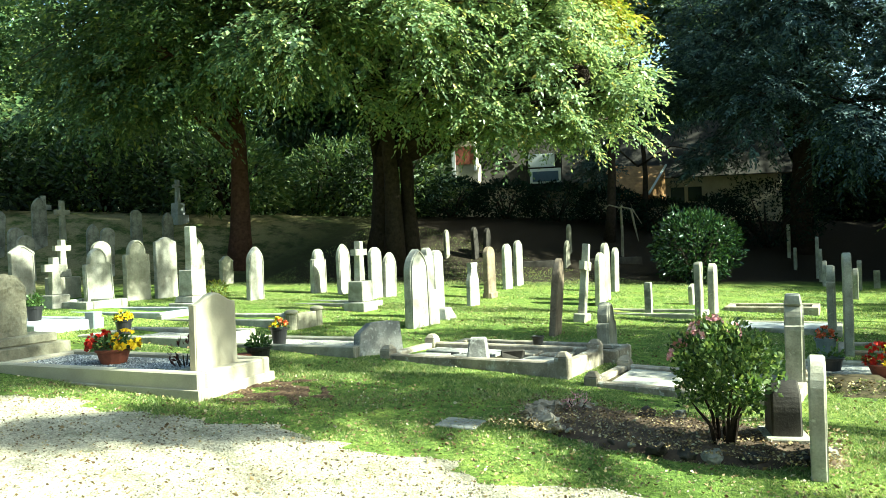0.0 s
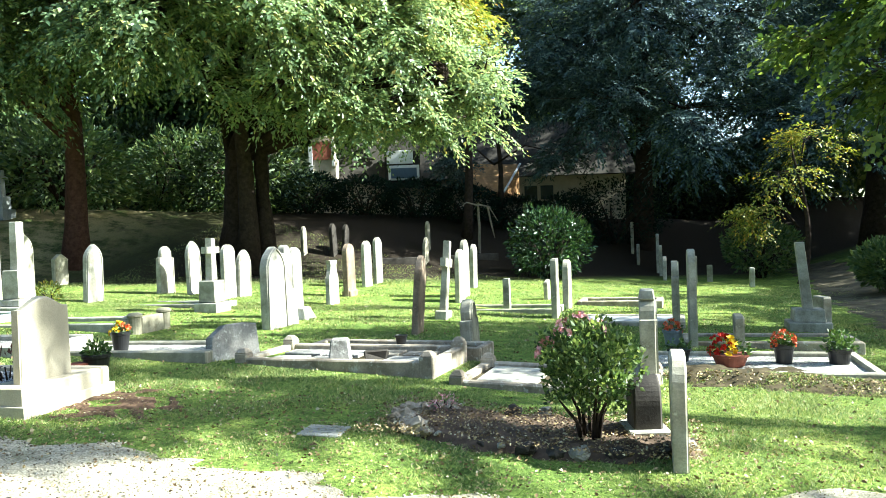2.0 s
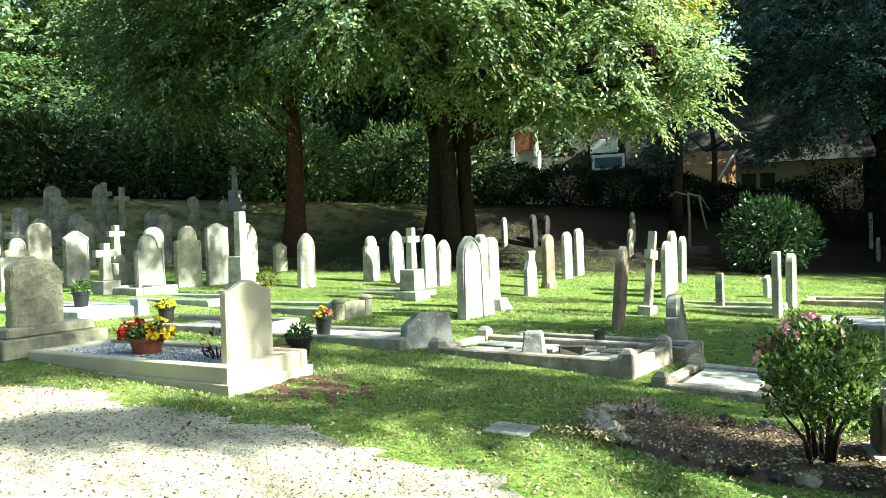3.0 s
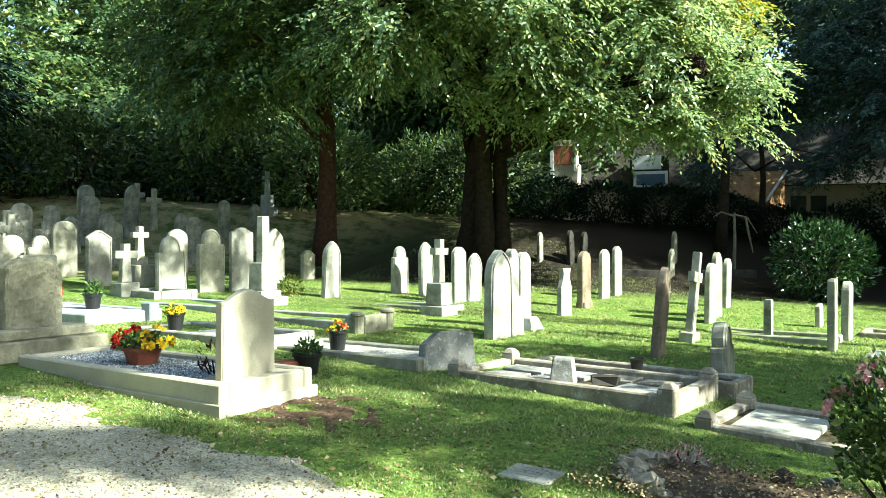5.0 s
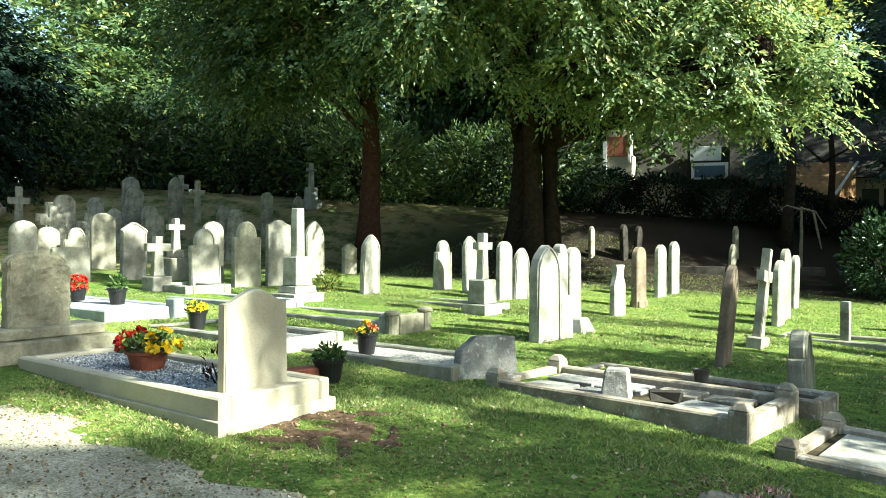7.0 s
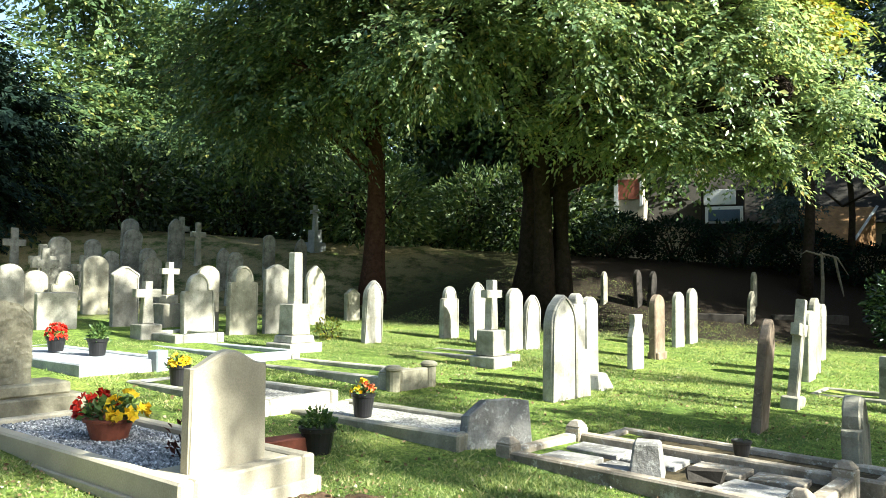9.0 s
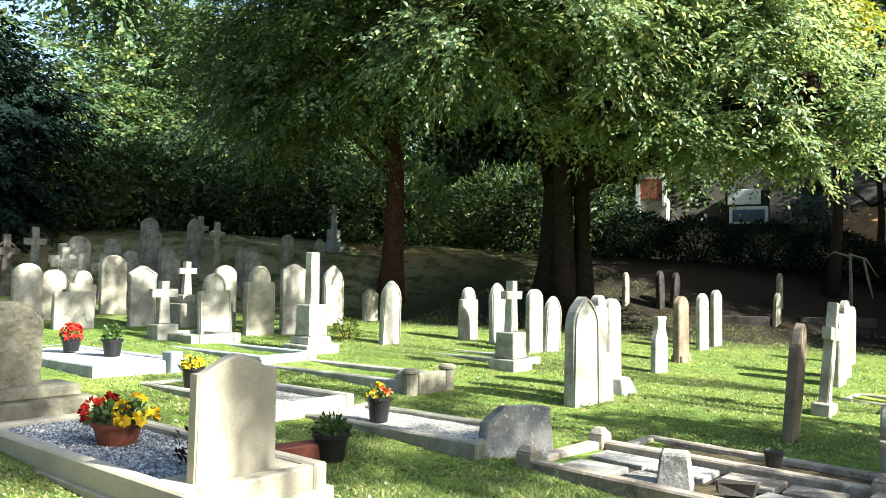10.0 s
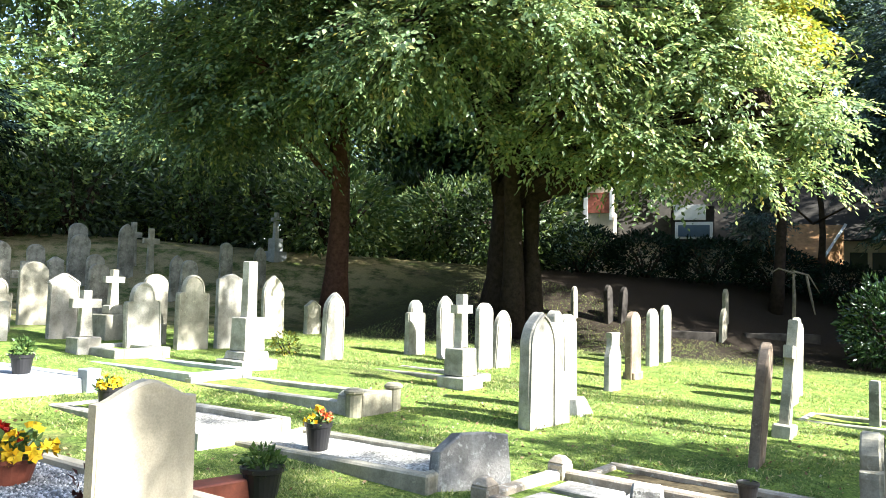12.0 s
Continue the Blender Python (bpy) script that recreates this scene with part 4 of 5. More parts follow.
def stuff_stones(name, cx, cy, half_l, half_w, n, size, material, parent, seed, zf):
    """Many loose chips: flattened, turned four-sided stones joined into one mesh."""
    r = np.random.default_rng(seed)
    base = np.array([[1, 0, 0], [0, 1, 0], [-1, 0, 0], [0, -1, 0], [0, 0, 0.8], [0, 0, -0.8]], dtype=float)
    face = np.array([[0, 1, 4], [1, 2, 4], [2, 3, 4], [3, 0, 4], [1, 0, 5], [2, 1, 5], [3, 2, 5], [0, 3, 5]])
    px, py = cx + (r.random(n) * 2 - 1) * half_l, cy + (r.random(n) * 2 - 1) * half_w
    s = size * (0.6 + 0.8 * r.random(n))
    a = r.random(n) * 6.28
    j = base[None] * (0.7 + 0.6 * r.random((n, 6, 1))) * s[:, None, None]
    x = j[..., 0] * np.cos(a)[:, None] - j[..., 1] * np.sin(a)[:, None] + px[:, None]
    y = j[..., 0] * np.sin(a)[:, None] + j[..., 1] * np.cos(a)[:, None] + py[:, None]
    z = j[..., 2] + zf(px, py)[:, None]
    faces = (np.arange(n)[:, None, None] * 6 + face[None]).reshape(-1, 3)
    ob = indexed(name, np.stack([x, y, z], -1).reshape(-1, 3), faces, material, parent)
    ob["kind"] = "stuff"
    return ob


def kerbed_grave(x, y, turn, length, width, top, kw, stone, label, infill=None, posts=0.0, drop=0.06, foot=False, level=None, tilt=0.0):
    """A grave edged with kerbs; (x, y) is its middle, length runs east-west, top is the kerb's height above the middle's ground."""
    z = gz(x, y)
    ob = tagged(new("kerbed_grave"), label, "grave", "kerbed graves")
    ob.matrix_basis = pose(x, y, z, 0, tilt, turn)
    deep = top + 0.22
    mid = top - deep / 2
    rough = 0.0 if stone in ("cream", "white") else 0.0025
    for s in (-1, 1):
        box("kerb", (length, kw, deep), STONE[stone], ob, (0, s * (width - kw) / 2, mid), 0.014, rough=rough)
        box("kerb", (kw, width - 2 * kw - 0.006, deep - 0.004), STONE[stone], ob, (s * (length - kw) / 2, 0, mid - 0.002), 0.014, rough=rough)
    if foot:
        for s in (-1, 1):
            box("footing", (length + 0.06, 0.03, 0.24), STONE[stone], ob, (0, s * (width / 2 + 0.014), top - 0.145 - 0.12), 0.005)
            box("footing", (0.03, width - 0.004, 0.24), STONE[stone], ob, (s * (length / 2 + 0.014), 0, top - 0.145 - 0.12), 0.005)
    if posts:
        for sx in (-1, 1):
            for sy in (-1, 1):
                bm = bmesh.new()
                add_box(bm, sx * (length / 2 - kw * 0.6), sy * (width / 2 - kw * 0.6), top + posts / 2 - 0.12, kw * 1.3, kw * 1.3, posts + 0.24, 0.012)
                post = part("corner_post", bm, STONE[stone], ob)
                bm = bmesh.new()
                add_box(bm, sx * (length / 2 - kw * 0.6), sy * (width / 2 - kw * 0.6), top + posts + 0.027, kw * 1.26, kw * 1.26, 0.05, 0.005, None, 0.45)
                part("cap", bm, STONE[stone], post)
    if infill is not None:
        bm = bmesh.new()
        bmesh.ops.create_grid(bm, x_segments=16, y_segments=8, size=0.5)
        for v in bm.verts:
            v.co = Vector((v.co.x * (length - kw), v.co.y * (width - kw), top - drop + 0.012 * noise.noise(v.co * 9)))
        part("infill", bm, infill, ob)
    FOOTPRINTS.append((x, y, length / 2 + 0.03, width / 2 + 0.03, radians(turn)))
    return ob


SLABSTONE = STONE["grey"]
# new cream grave, headstone and chippings
new_grave = kerbed_grave(-6.45, 5.45, 2.5, 2.74, 0.98, 0.165, 0.10, "cream", "new cream limestone grave kerb filled with blue-grey chippings", plain_mat("chipping_bed", (0.3, 0.32, 0.35), 0.9, 0.4, 60.0), foot=True, drop=0.05)
stuff_stones("chippings", -0.14, 0, 1.16, 0.37, 7800, 0.0135, CHIPS, new_grave, 5, lambda px, py: 0.118 + 0 * px)
box("base_slab", (0.3, 0.76, 0.05), STONE["cream"], new_grave, (1.09, 0, 0.125), 0.006)
headstone(-5.30, 5.46, 0.55, 0.68, 0.085, "ogee", "cream", 0, 0, 3, group="new memorials", z=gz(-6.42, 5.45) + 0.155)
# rough-hewn memorial beyond it
rough_grave = kerbed_grave(-9.05, 5.25, 2, 2.1, 1.1, 0.08, 0.14, "rough", "rough stone grave kerb on two low steps", PATH_GRAVEL)
box("step", (0.6, 1.16, 0.2), STONE["rough"], rough_grave, (0.86, 0.0, 0.04), 0.015, rough=0.004)
box("step", (0.42, 0.96, 0.1), STONE["rough"], rough_grave, (0.86, 0.0, 0.19), 0.015, rough=0.004)
bm = bmesh.new()
faces_of = []
for side in (1, -1):
    grid = []
    for i in range(31):
        col = []
        for j in range(31):
            u, v = i / 15 - 1, j / 30
            arch = 0.55 + 0.15 * max(0.0, math.cos(min(1.0, abs(u + 0.06) ** 1.6) * math.pi / 2)) ** 0.6
            p = Vector((side * 0.075, 0.28 * u, v * arch - 0.01))
            rim = max(abs(u), v) > 0.96
            hew = noise.noise(p * 9) * 0.6 + noise.noise(p * 26) * 0.5 + noise.noise(p * 60) * 0.25
            p.x += side * (0.022 * hew - (0.02 if rim else 0))
            p.y += 0.012 * noise.noise(Vector((p.z * 12, u * 3, side)))
            p.z += 0.01 * noise.noise(Vector((p.y * 14, 7, side))) * v
            col.append(bm.verts.new(p))
        grid.append(col)
    for i in range(30):
        for j in range(30):
            bm.faces.new((grid[i][j], grid[i + 1][j], grid[i + 1][j + 1], grid[i][j + 1]))
    faces_of.append(grid)
front, back = faces_of
for j in range(30):
    for i in (0, 30):
        bm.faces.new((front[i][j], front[i][j + 1], back[i][j + 1], back[i][j]))
for i in range(30):
    bm.faces.new((front[i][30], front[i + 1][30], back[i + 1][30], back[i][30]))
    bm.faces.new((front[i][0], front[i + 1][0], back[i + 1][0], back[i][0]))
rough_stone = tagged(part("headstone", bm, STONE["rough"]), "rough-hewn buff headstone with an uneven arched top", "headstone", "new memorials")
rough_stone.matrix_basis = pose(-8.17, 5.21, gz(-9.05, 5.25) + 0.235, 0, 0, 3)
# second row of graves
kerbed_grave(-8.15, 7.45, 3, 2.2, 1.0, 0.09, 0.11, "pale", "old grave kerb with grey gravel", GRAVE_GRAVEL)
kerbed_grave(-6.15, 7.86, 4, 1.95, 0.86, 0.09, 0.1, "grey", "low grave kerb with white chippings", GRAVE_GRAVEL, drop=0.04)
marble = kerbed_grave(-11.2, 7.1, 4, 2.9, 1.15, 0.08, 0.12, "white", "white marble grave kerb and slab", STONE["white"], drop=0.02)
kerbed_grave(-8.75, 9.45, 5, 2.5, 0.95, 0.07, 0.1, "pale", "long low grave kerb grown over with grass", TURF, posts=0.05)
kerbed_grave(-11.0, 9.3, 4, 2.2, 1.0, 0.06, 0.1, "white", "low pale grave kerb", TURF)
kerbed_grave(-12.6, 9.55, 2, 1.2, 0.9, 0.12, 0.14, "pale", "short pale kerb of rounded stones", TURF)
big = kerbed_grave(-3.73, 8.2, -2, 2.3, 1.14, 0.115, 0.115, "kerb", "large old grave kerb with capped corner posts", BANK, posts=0.05, drop=0.085)
rs = np.random.default_rng(8)
for sx, sy, sl, sw in ((-0.72, -0.2, 0.42, 0.36), (-0.7, 0.24, 0.46, 0.3), (-0.2, 0.22, 0.44, 0.34), (-0.22, -0.22, 0.4, 0.32), (0.3, 0.24, 0.4, 0.3), (0.68, -0.16, 0.44, 0.4), (0.72, 0.26, 0.36, 0.28)):
    bm = bmesh.new()
    add_box(bm, 0, 0, 0, sl, sw, 0.05, 0.008)
    bmesh.ops.transform(bm, verts=bm.verts, matrix=pose(sx, sy, 0.04 + 0.012 * rs.random(), 0.8 * rs.normal(), 0.8 * rs.normal(), 3 * rs.normal()))
    part("cover_slab", bm, STONE["kerb" if rs.random() < 0.35 else "granite"], big)
kerbed_grave(-3.55, 9.13, -3, 2.3, 0.56, 0.1, 0.09, "kerb", "narrow old grave kerb beside a larger one", BANK, drop=0.05)
kerbed_grave(-1.4, 7.95, -3, 1.9, 1.15, 0.075, 0.11, "kerb", "sunken grave kerb with slabs", BANK, posts=0.04, drop=0.05, tilt=1.5)
for sx, sy, sl, sw in ((-0.45, 0.0, 0.6, 0.7), (0.25, 0.1, 0.5, 0.66), (0.7, 0.0, 0.26, 0.7)):
    tagged(box("paving_slab", (sl, sw, 0.05), STONE["pale"], None, (0, 0, 0), 0.01, rough=0.004), "pale weathered slab lying in a sunken grave", "stone slab", "slabs on the sunken grave").matrix_basis = pose(-1.4 + sx, 7.95 + sy, gz(-1.4, 7.95) + 0.035 - 0.026 * sx, 1, 2, 6 * sx)
kerbed_grave(0.54, 9.35, 1, 2.28, 1.35, 0.115, 0.1, "grey", "grey grave kerb with a gravel bed", GRAVE_GRAVEL, drop=0.045)
kerbed_grave(0.9, 11.6, 1, 2.2, 0.9, 0.1, 0.12, "kerb", "old low grave kerb", TURF, drop=0.04)
kerbed_grave(-3.3, 14.6, 0, 1.9, 0.9, 0.07, 0.09, "grey", "pale grave kerb on the lawn", TURF)
kerbed_grave(-1.0, 13.4, 0, 1.7, 1.1, 0.08, 0.1, "grey", "pale grave kerb with a flat marble slab", STONE["white"], drop=0.02)
kerbed_grave(-1.4, 16.6, 0, 1.7, 0.9, 0.1, 0.14, "kerb", "dark old grave kerb", TURF)
kerbed_grave(-9.1, 23.7, 33, 1.6, 0.5, 0.09, 0.16, "dark_shaded", "low dark kerb toned for shade under the trees", TURF)
kerbed_grave(-7.1, 25.6, 35, 2.0, 0.5, 0.09, 0.16, "dark_shaded", "low dark kerb toned for shade under the trees", TURF)
kerbed_grave(-9.1, 12.6, 2, 1.7, 0.8, 0.05, 0.1, "pale", "sunken pale grave kerb in the grass", TURF)

# wedge of granite at the head of a low grave
bm = slab([(-0.29, -0.2), (0.0, -0.2), (0.29, -0.2), (0.29, 0.1), (0.28, 0.36), (0.1, 0.385), (-0.1, 0.38), (-0.27, 0.25), (-0.29, 0.05)], 0.19, 0.012, 0.012, 0.008)
ob = tagged(part("headstone", bm, STONE["granite"]), "low rock-faced granite headstone with a sloping top", "headstone", "new memorials")
ob.matrix_basis = pose(-5.08, 7.92, gz(-5.08, 7.92), 0, -6, -32)
# low stone between two capped pillars
pair = tagged(new("low_memorial"), "low grey stone between two capped pillars", "memorial", "old headstones")
pair.matrix_basis = pose(-7.42, 9.47, gz(-7.42, 9.47), 0, 0, 4)
box("panel", (0.12, 0.5, 0.38), STONE["rough"], pair, (0, 0, 0.04), 0.012, rough=0.01)
for s in (-1, 1):
    pillar = part("pillar", lathe([(0.085, -0.1), (0.085, 0.24), (0.105, 0.25), (0.105, 0.275), (0.07, 0.3)], 14), STONE["rough"], pair)
    pillar.location = (0, s * 0.34, 0)
# blocks and broken stone on the large grave
bm = bmesh.new()
add_box(bm, 0, 0, 0.09, 0.25, 0.25, 0.25, 0.015, None, 0.74)
ob = tagged(part("stone_block", bm, STONE["granite"]), "tapered grey stone block on an old grave", "stone block")
ob.matrix_basis = pose(-3.78, 7.98, gz(-3.78, 8.2) + 0.075, 0, 0, 20)
bm = bmesh.new()
add_box(bm, 0, 0, 0.04, 0.24, 0.14, 0.11, 0.02)
for v in bm.verts:
    v.co += Vector(noise.noise_vector(v.co * 8)) * 0.05
ob = tagged(part("broken_stone", bm, STONE["dark_shaded"]), "broken piece of carved stone on a grave", "stone fragment")
ob.matrix_basis = pose(-3.38, 8.0, gz(-3.78, 8.2) + 0.07, 0, 8, 30)
# flat plaque in the turf
plaque = tagged(box("flat_plaque", (0.33, 0.3, 0.05), STONE["pale"], None, (0, 0, 0), 0.008), "small white memorial plaque lying in the turf", "plaque")
plaque.matrix_basis = pose(-2.78, 5.53, gz(-2.74, 5.52) - 0.012, -1, 2, 5)
for k in range(4):
    box("lettering", (0.2 - 0.04 * (k % 2), 0.013, 0.002), LETTER, plaque, (0, 0.08 - 0.05 * k, 0.0265), 0)


# ---- pots and flowers ----
def petals(n, cx, cy, cz, rx, rz, size, seed, per=6):
    """Flower heads on a dome: each a whorl of petals that faces outward."""
    r = np.random.default_rng(seed)
    d = r.normal(size=(n, 3))
    d[:, 2] = np.abs(d[:, 2]) * 0.8
    d /= np.linalg.norm(d, axis=1, keepdims=True)
    c = np.array([cx, cy, cz]) + d * np.array([rx, rx, rz]) * (0.85 + 0.2 * r.random((n, 1)))
    s1 = np.cross(d, r.normal(size=(n, 3)))
    s1 /= np.linalg.norm(s1, axis=1, keepdims=True)
    s2 = np.cross(d, s1)
    a = np.linspace(0, 2 * math.pi, per, endpoint=False)[None, :, None]
    w = (s1[:, None] * np.cos(a) + s2[:, None] * np.sin(a)) + d[:, None] * 0.35
    p = np.repeat(c[:, None], per, 1)
    return leaves(p.reshape(-1, 3), w.reshape(-1, 3), size, r, 0.9, 0.2)


def pot(x, y, z, rad, h, body, label, blooms=(), foliage=120, fsize=0.05, frad=1.15, fheight=0.6, name="flower_pot"):
    """A tapered pot with rim, soil and its plants. blooms: (material, heads, dx, dy, spread, petal size)."""
    top = tagged(new(name), label, "flower pot", "potted flowers")
    top.matrix_basis = pose(x, y, z)
    bowl = part("pot", lathe([(rad * 0.72, 0), (rad * 0.94, h * 0.82), (rad * 0.93, h * 0.95), (rad * 0.88, h * 0.95), (rad * 0.85, h * 0.8), (0.01, h * 0.8)], 22), body, top)
    part("rim", lathe([(rad * 0.95, h * 0.81), (rad * 1.04, h * 0.84), (rad * 1.07, h * 0.99), (rad * 1.04, h), (rad * 0.97, h), (rad * 0.94, h * 0.95)], 22), body, bowl)
    part("soil", lathe([(rad * 0.89, h * 0.84), (rad * 0.86, h * 0.9), (0.01, h * 0.92)], 16), SOIL, bowl)
    r = np.random.default_rng(int(abs(x * 300 + y * 70)) + 1)
    d = r.normal(size=(foliage, 3))
    d[:, 2] = np.abs(d[:, 2])
    d /= np.linalg.norm(d, axis=1, keepdims=True)
    p = d * np.array([rad * frad, rad * frad, rad * fheight * 1.6]) * r.random((foliage, 1)) ** 0.5 + np.array([0, 0, h * 0.92])
    v, f = leaves(p, d + r.normal(size=d.shape) * 0.5, fsize, r, 0.6)
    indexed("foliage", v, f, HERB, top)
    for k, (m, heads, dx, dy, spread, size) in enumerate(blooms):
        v, f = petals(heads, dx, dy, h * 0.95, spread, rad * fheight * 1.9, size, k + int(x * 10) + 900)
        indexed("blossom", v, f, m, top)
    return top


gtop = gz(-6.42, 5.45) + 0.125
pot(-6.66, 5.44, gtop, 0.17, 0.15, TERRACOTTA, "terracotta bowl of red and yellow begonias on the chippings", [(RED, 26, -0.09, -0.06, 0.15, 0.05), (YELLOW, 24, 0.1, 0.07, 0.15, 0.05)], 140, 0.07)
pot(-6.44, 7.72, gz(-6.44, 7.72) + 0.03, 0.11, 0.22, BLACK, "black plastic pot of orange and yellow pansies", [(YELLOW, 14, -0.03, 0, 0.09, 0.042), (ORANGE, 7, 0.04, 0.02, 0.07, 0.04)], 60, 0.05)
pot(-5.80, 6.62, gz(-5.8, 6.62), 0.135, 0.2, BLACK, "black plastic pot of green leafy plants", [], 150, 0.055, 0.95, 0.7)
pot(-8.62, 7.16, gz(-8.62, 7.16) + 0.04, 0.11, 0.22, BLACK, "black plastic pot of bright yellow flowers", [(YELLOW, 24, 0, 0, 0.11, 0.045)], 80, 0.05)
pot(-10.75, 7.32, gz(-10.75, 7.3) + 0.06, 0.12, 0.24, BLACK, "black plastic pot of pale green plants", [], 160, 0.06, 1.0, 1.1)
pot(-11.5, 7.14, gz(-11.5, 7.1) + 0.055, 0.12, 0.18, BLACK, "black pot of red geraniums on a marble grave", [(RED, 26, 0, 0, 0.12, 0.05)], 90, 0.05, 1.1, 0.9)
pot(0.85, 9.5, gz(0.85, 9.5) + 0.07, 0.11, 0.22, BLACK, "black pot of orange-red dahlias on a grave", [(ORANGE, 40, 0, 0, 0.13, 0.036)], 90, 0.055, 1.2, 0.9)
pot(1.4, 9.5, gz(1.4, 9.5) + 0.075, 0.125, 0.22, BLACK, "black pot of grey-green trailing foliage", [], 260, 0.055, 1.3, 1.1)
pot(0.28, 9.25, gz(0.28, 9.25) + 0.07, 0.2, 0.13, TERRACOTTA, "terracotta bowl of red and yellow flowers", [(RED, 26, -0.08, 0, 0.14, 0.05), (YELLOW, 8, 0.0, -0.12, 0.06, 0.05)], 90, 0.06)
pot(-0.33, 10.97, gz(-0.33, 10.97), 0.13, 0.22, GREYMETAL, "grey pot of orange flowers beside a headstone", [(ORANGE, 26, 0, 0, 0.12, 0.036)], 60, 0.05)
pot(-0.25, 9.25, gz(-0.25, 9.25) + 0.08, 0.13, 0.14, BLACK, "black pot with dark low plants", [], 70, 0.05)
pot(-3.45, 9.0, gz(-3.45, 9.0) + 0.1, 0.075, 0.12, BLACK, "small black vase with withered stems", [], 7, 0.035, 1.0, 0.9)
bm = bmesh.new()
add_box(bm, 0, 0, 0.06, 0.46, 0.17, 0.13, 0.01, None, 1.05)
trough = tagged(part("planter", bm, TERRACOTTA), "terracotta trough planter behind a new headstone", "planter")
trough.matrix_basis = pose(-5.92, 6.32, gz(-5.92, 6.3), 0, 0, 80)
bm = bmesh.new()
add_box(bm, 0, 0, 0.12, 0.14, 0.14, 0.26, 0.012, None, 1.25)
vase = tagged(part("grave_vase", bm, GREYMETAL), "square grey vase standing on a marble kerb", "vase")
vase.matrix_basis = pose(-9.78, 7.58, gz(-9.78, 7.58), 0, 0, 10)
# small dark-leaved rose in front of the new headstone
bush("small_rose", -5.72, 5.5, 0.15, 0.2, 60, 0.06, plain_mat("maroon_leaves", (0.07, 0.02, 0.015), 0.5), "small maroon-leaved rose on the chippings", 0.1, 5)
bush("yellow_plant", -11.6, 11.9, 0.22, 0.2, 260, 0.07, GOLD, "small yellow-green plant beside the pillar", 0.0, 6)


# ---- soil bed with shrub ----
def soil_z(x, y):
    u = ((x + 1.24) / 1.04) ** 2 + ((y - 5.93) / 0.5) ** 2 + 0.3 * lumps(x, y, 6.0)
    return ground_z(x, y) + 0.07 * sstep(1.25, 0.5, u) - 0.05 * sstep(0.9, 1.6, u) + 0.016 * lumps(x, y, 17.0) + 0.01 * lumps(x, y, 41.0)


tagged(sheet("soil_bed", np.arange(-2.9, 0.3, 0.04), np.arange(5.0, 6.9, 0.04), soil_z, SOIL), "bare brown soil bed strewn with dead leaves", "soil bed", kind="structure")
r0 = np.random.default_rng(41)
for k in range(38):
    a = 2 * math.pi * k / 38 + r0.random() * 0.15
    ex, ey = -1.24 + 1.06 * math.cos(a), 5.93 + 0.5 * math.sin(a)
    if ex < -1.85 or r0.random() < (0.8 if ey < 5.93 else 0.4):
        bm = bmesh.new()
        s = 0.02 + 0.04 * r0.random() + (0.03 if ex < -1.9 else 0)
        bmesh.ops.create_icosphere(bm, subdivisions=3, radius=s)
        for v in bm.verts:
            v.co = Vector((v.co.x * 1.3, v.co.y, v.co.z * 0.8))
            v.co += Vector(noise.noise_vector(v.co * 14 + Vector((k * 3, 0, 0)))) * s * 0.7 + Vector(noise.noise_vector(v.co * 48 + Vector((k * 3, 0, 0)))) * s * 0.25
        rock = tagged(part("edging_stone", bm, STONE["kerb" if ex < -1.9 else "dark_shaded" if k % 3 else "dark"]), "rough lump of rock edging the soil bed", "rock", "stones round the soil bed")
        rock.matrix_basis = pose(ex, ey, gz(ex, ey) + 0.045, 0, 0, r0.random() * 360)
shrub = bush("flowering_shrub", -0.85, 5.78, 0.31, 0.3, 4200, 0.042, SHRUBLEAF, "leafy green shrub with pink flower heads", 1.0, 10, 0.62, 0.4, 1.3)
v, f = petals(34, -0.05, 0.02, 0.8, 0.17, 0.13, 0.036, 77)
indexed("blossom", v, f, PINK, shrub, "pink flower heads")
v, f = petals(16, -0.3, 0.04, 0.62, 0.07, 0.14, 0.033, 78)
indexed("blossom", v, f, PINK, shrub, "pink flower heads")
bush("pink_plant", -2.05, 6.2, 0.12, 0.09, 150, 0.026, PINK, "low plant with faded pink flowers", 0.0, 5)
# spoil beside the new grave
tagged(sheet("earth_patch", np.arange(-5.25, -4.05, 0.03), np.arange(5.1, 6.5, 0.03), lambda x, y: ground_z(x, y) + 0.01 + 0.007 * lumps(x, y, 21.0) + 0.008 * lumps(x, y, 47.0) - 0.08 * sstep(0.3, 1.0, ((x + 4.75) / 0.55) ** 2 + ((y - 5.65) / 0.6) ** 2 + 0.6 * lumps(x, y, 8.0) + 0.7 * lumps(x, y, 15.0)), plain_mat("reddish_earth", (0.105, 0.066, 0.042), 0.95, 0.6, 18.0, 0.1, 1.0)), "patch of disturbed reddish earth by the grave", "soil", kind="structure")

# rough bank in front of the raised grave
tagged(sheet("earth_bank", np.arange(-0.6, 2.3, 0.06), np.arange(7.9, 8.9, 0.06), lambda x, y: ground_z(x, y) + 0.11 * sstep(8.25, 8.6, y) + 0.018 * lumps(x, y, 19.0) + 0.014 * lumps(x, y, 37.0) + 0.02 * lumps(x, y, 7.0) - 0.3 * sstep(1.5, 2.0, x) - 0.3 * sstep(-0.2, -0.5, x) - 0.05 * sstep(8.35, 8.05, y + 0.12 * lumps(x, y, 6.0)), BANK), "low bank of bare earth and roots below a grave", "soil", kind="structure")

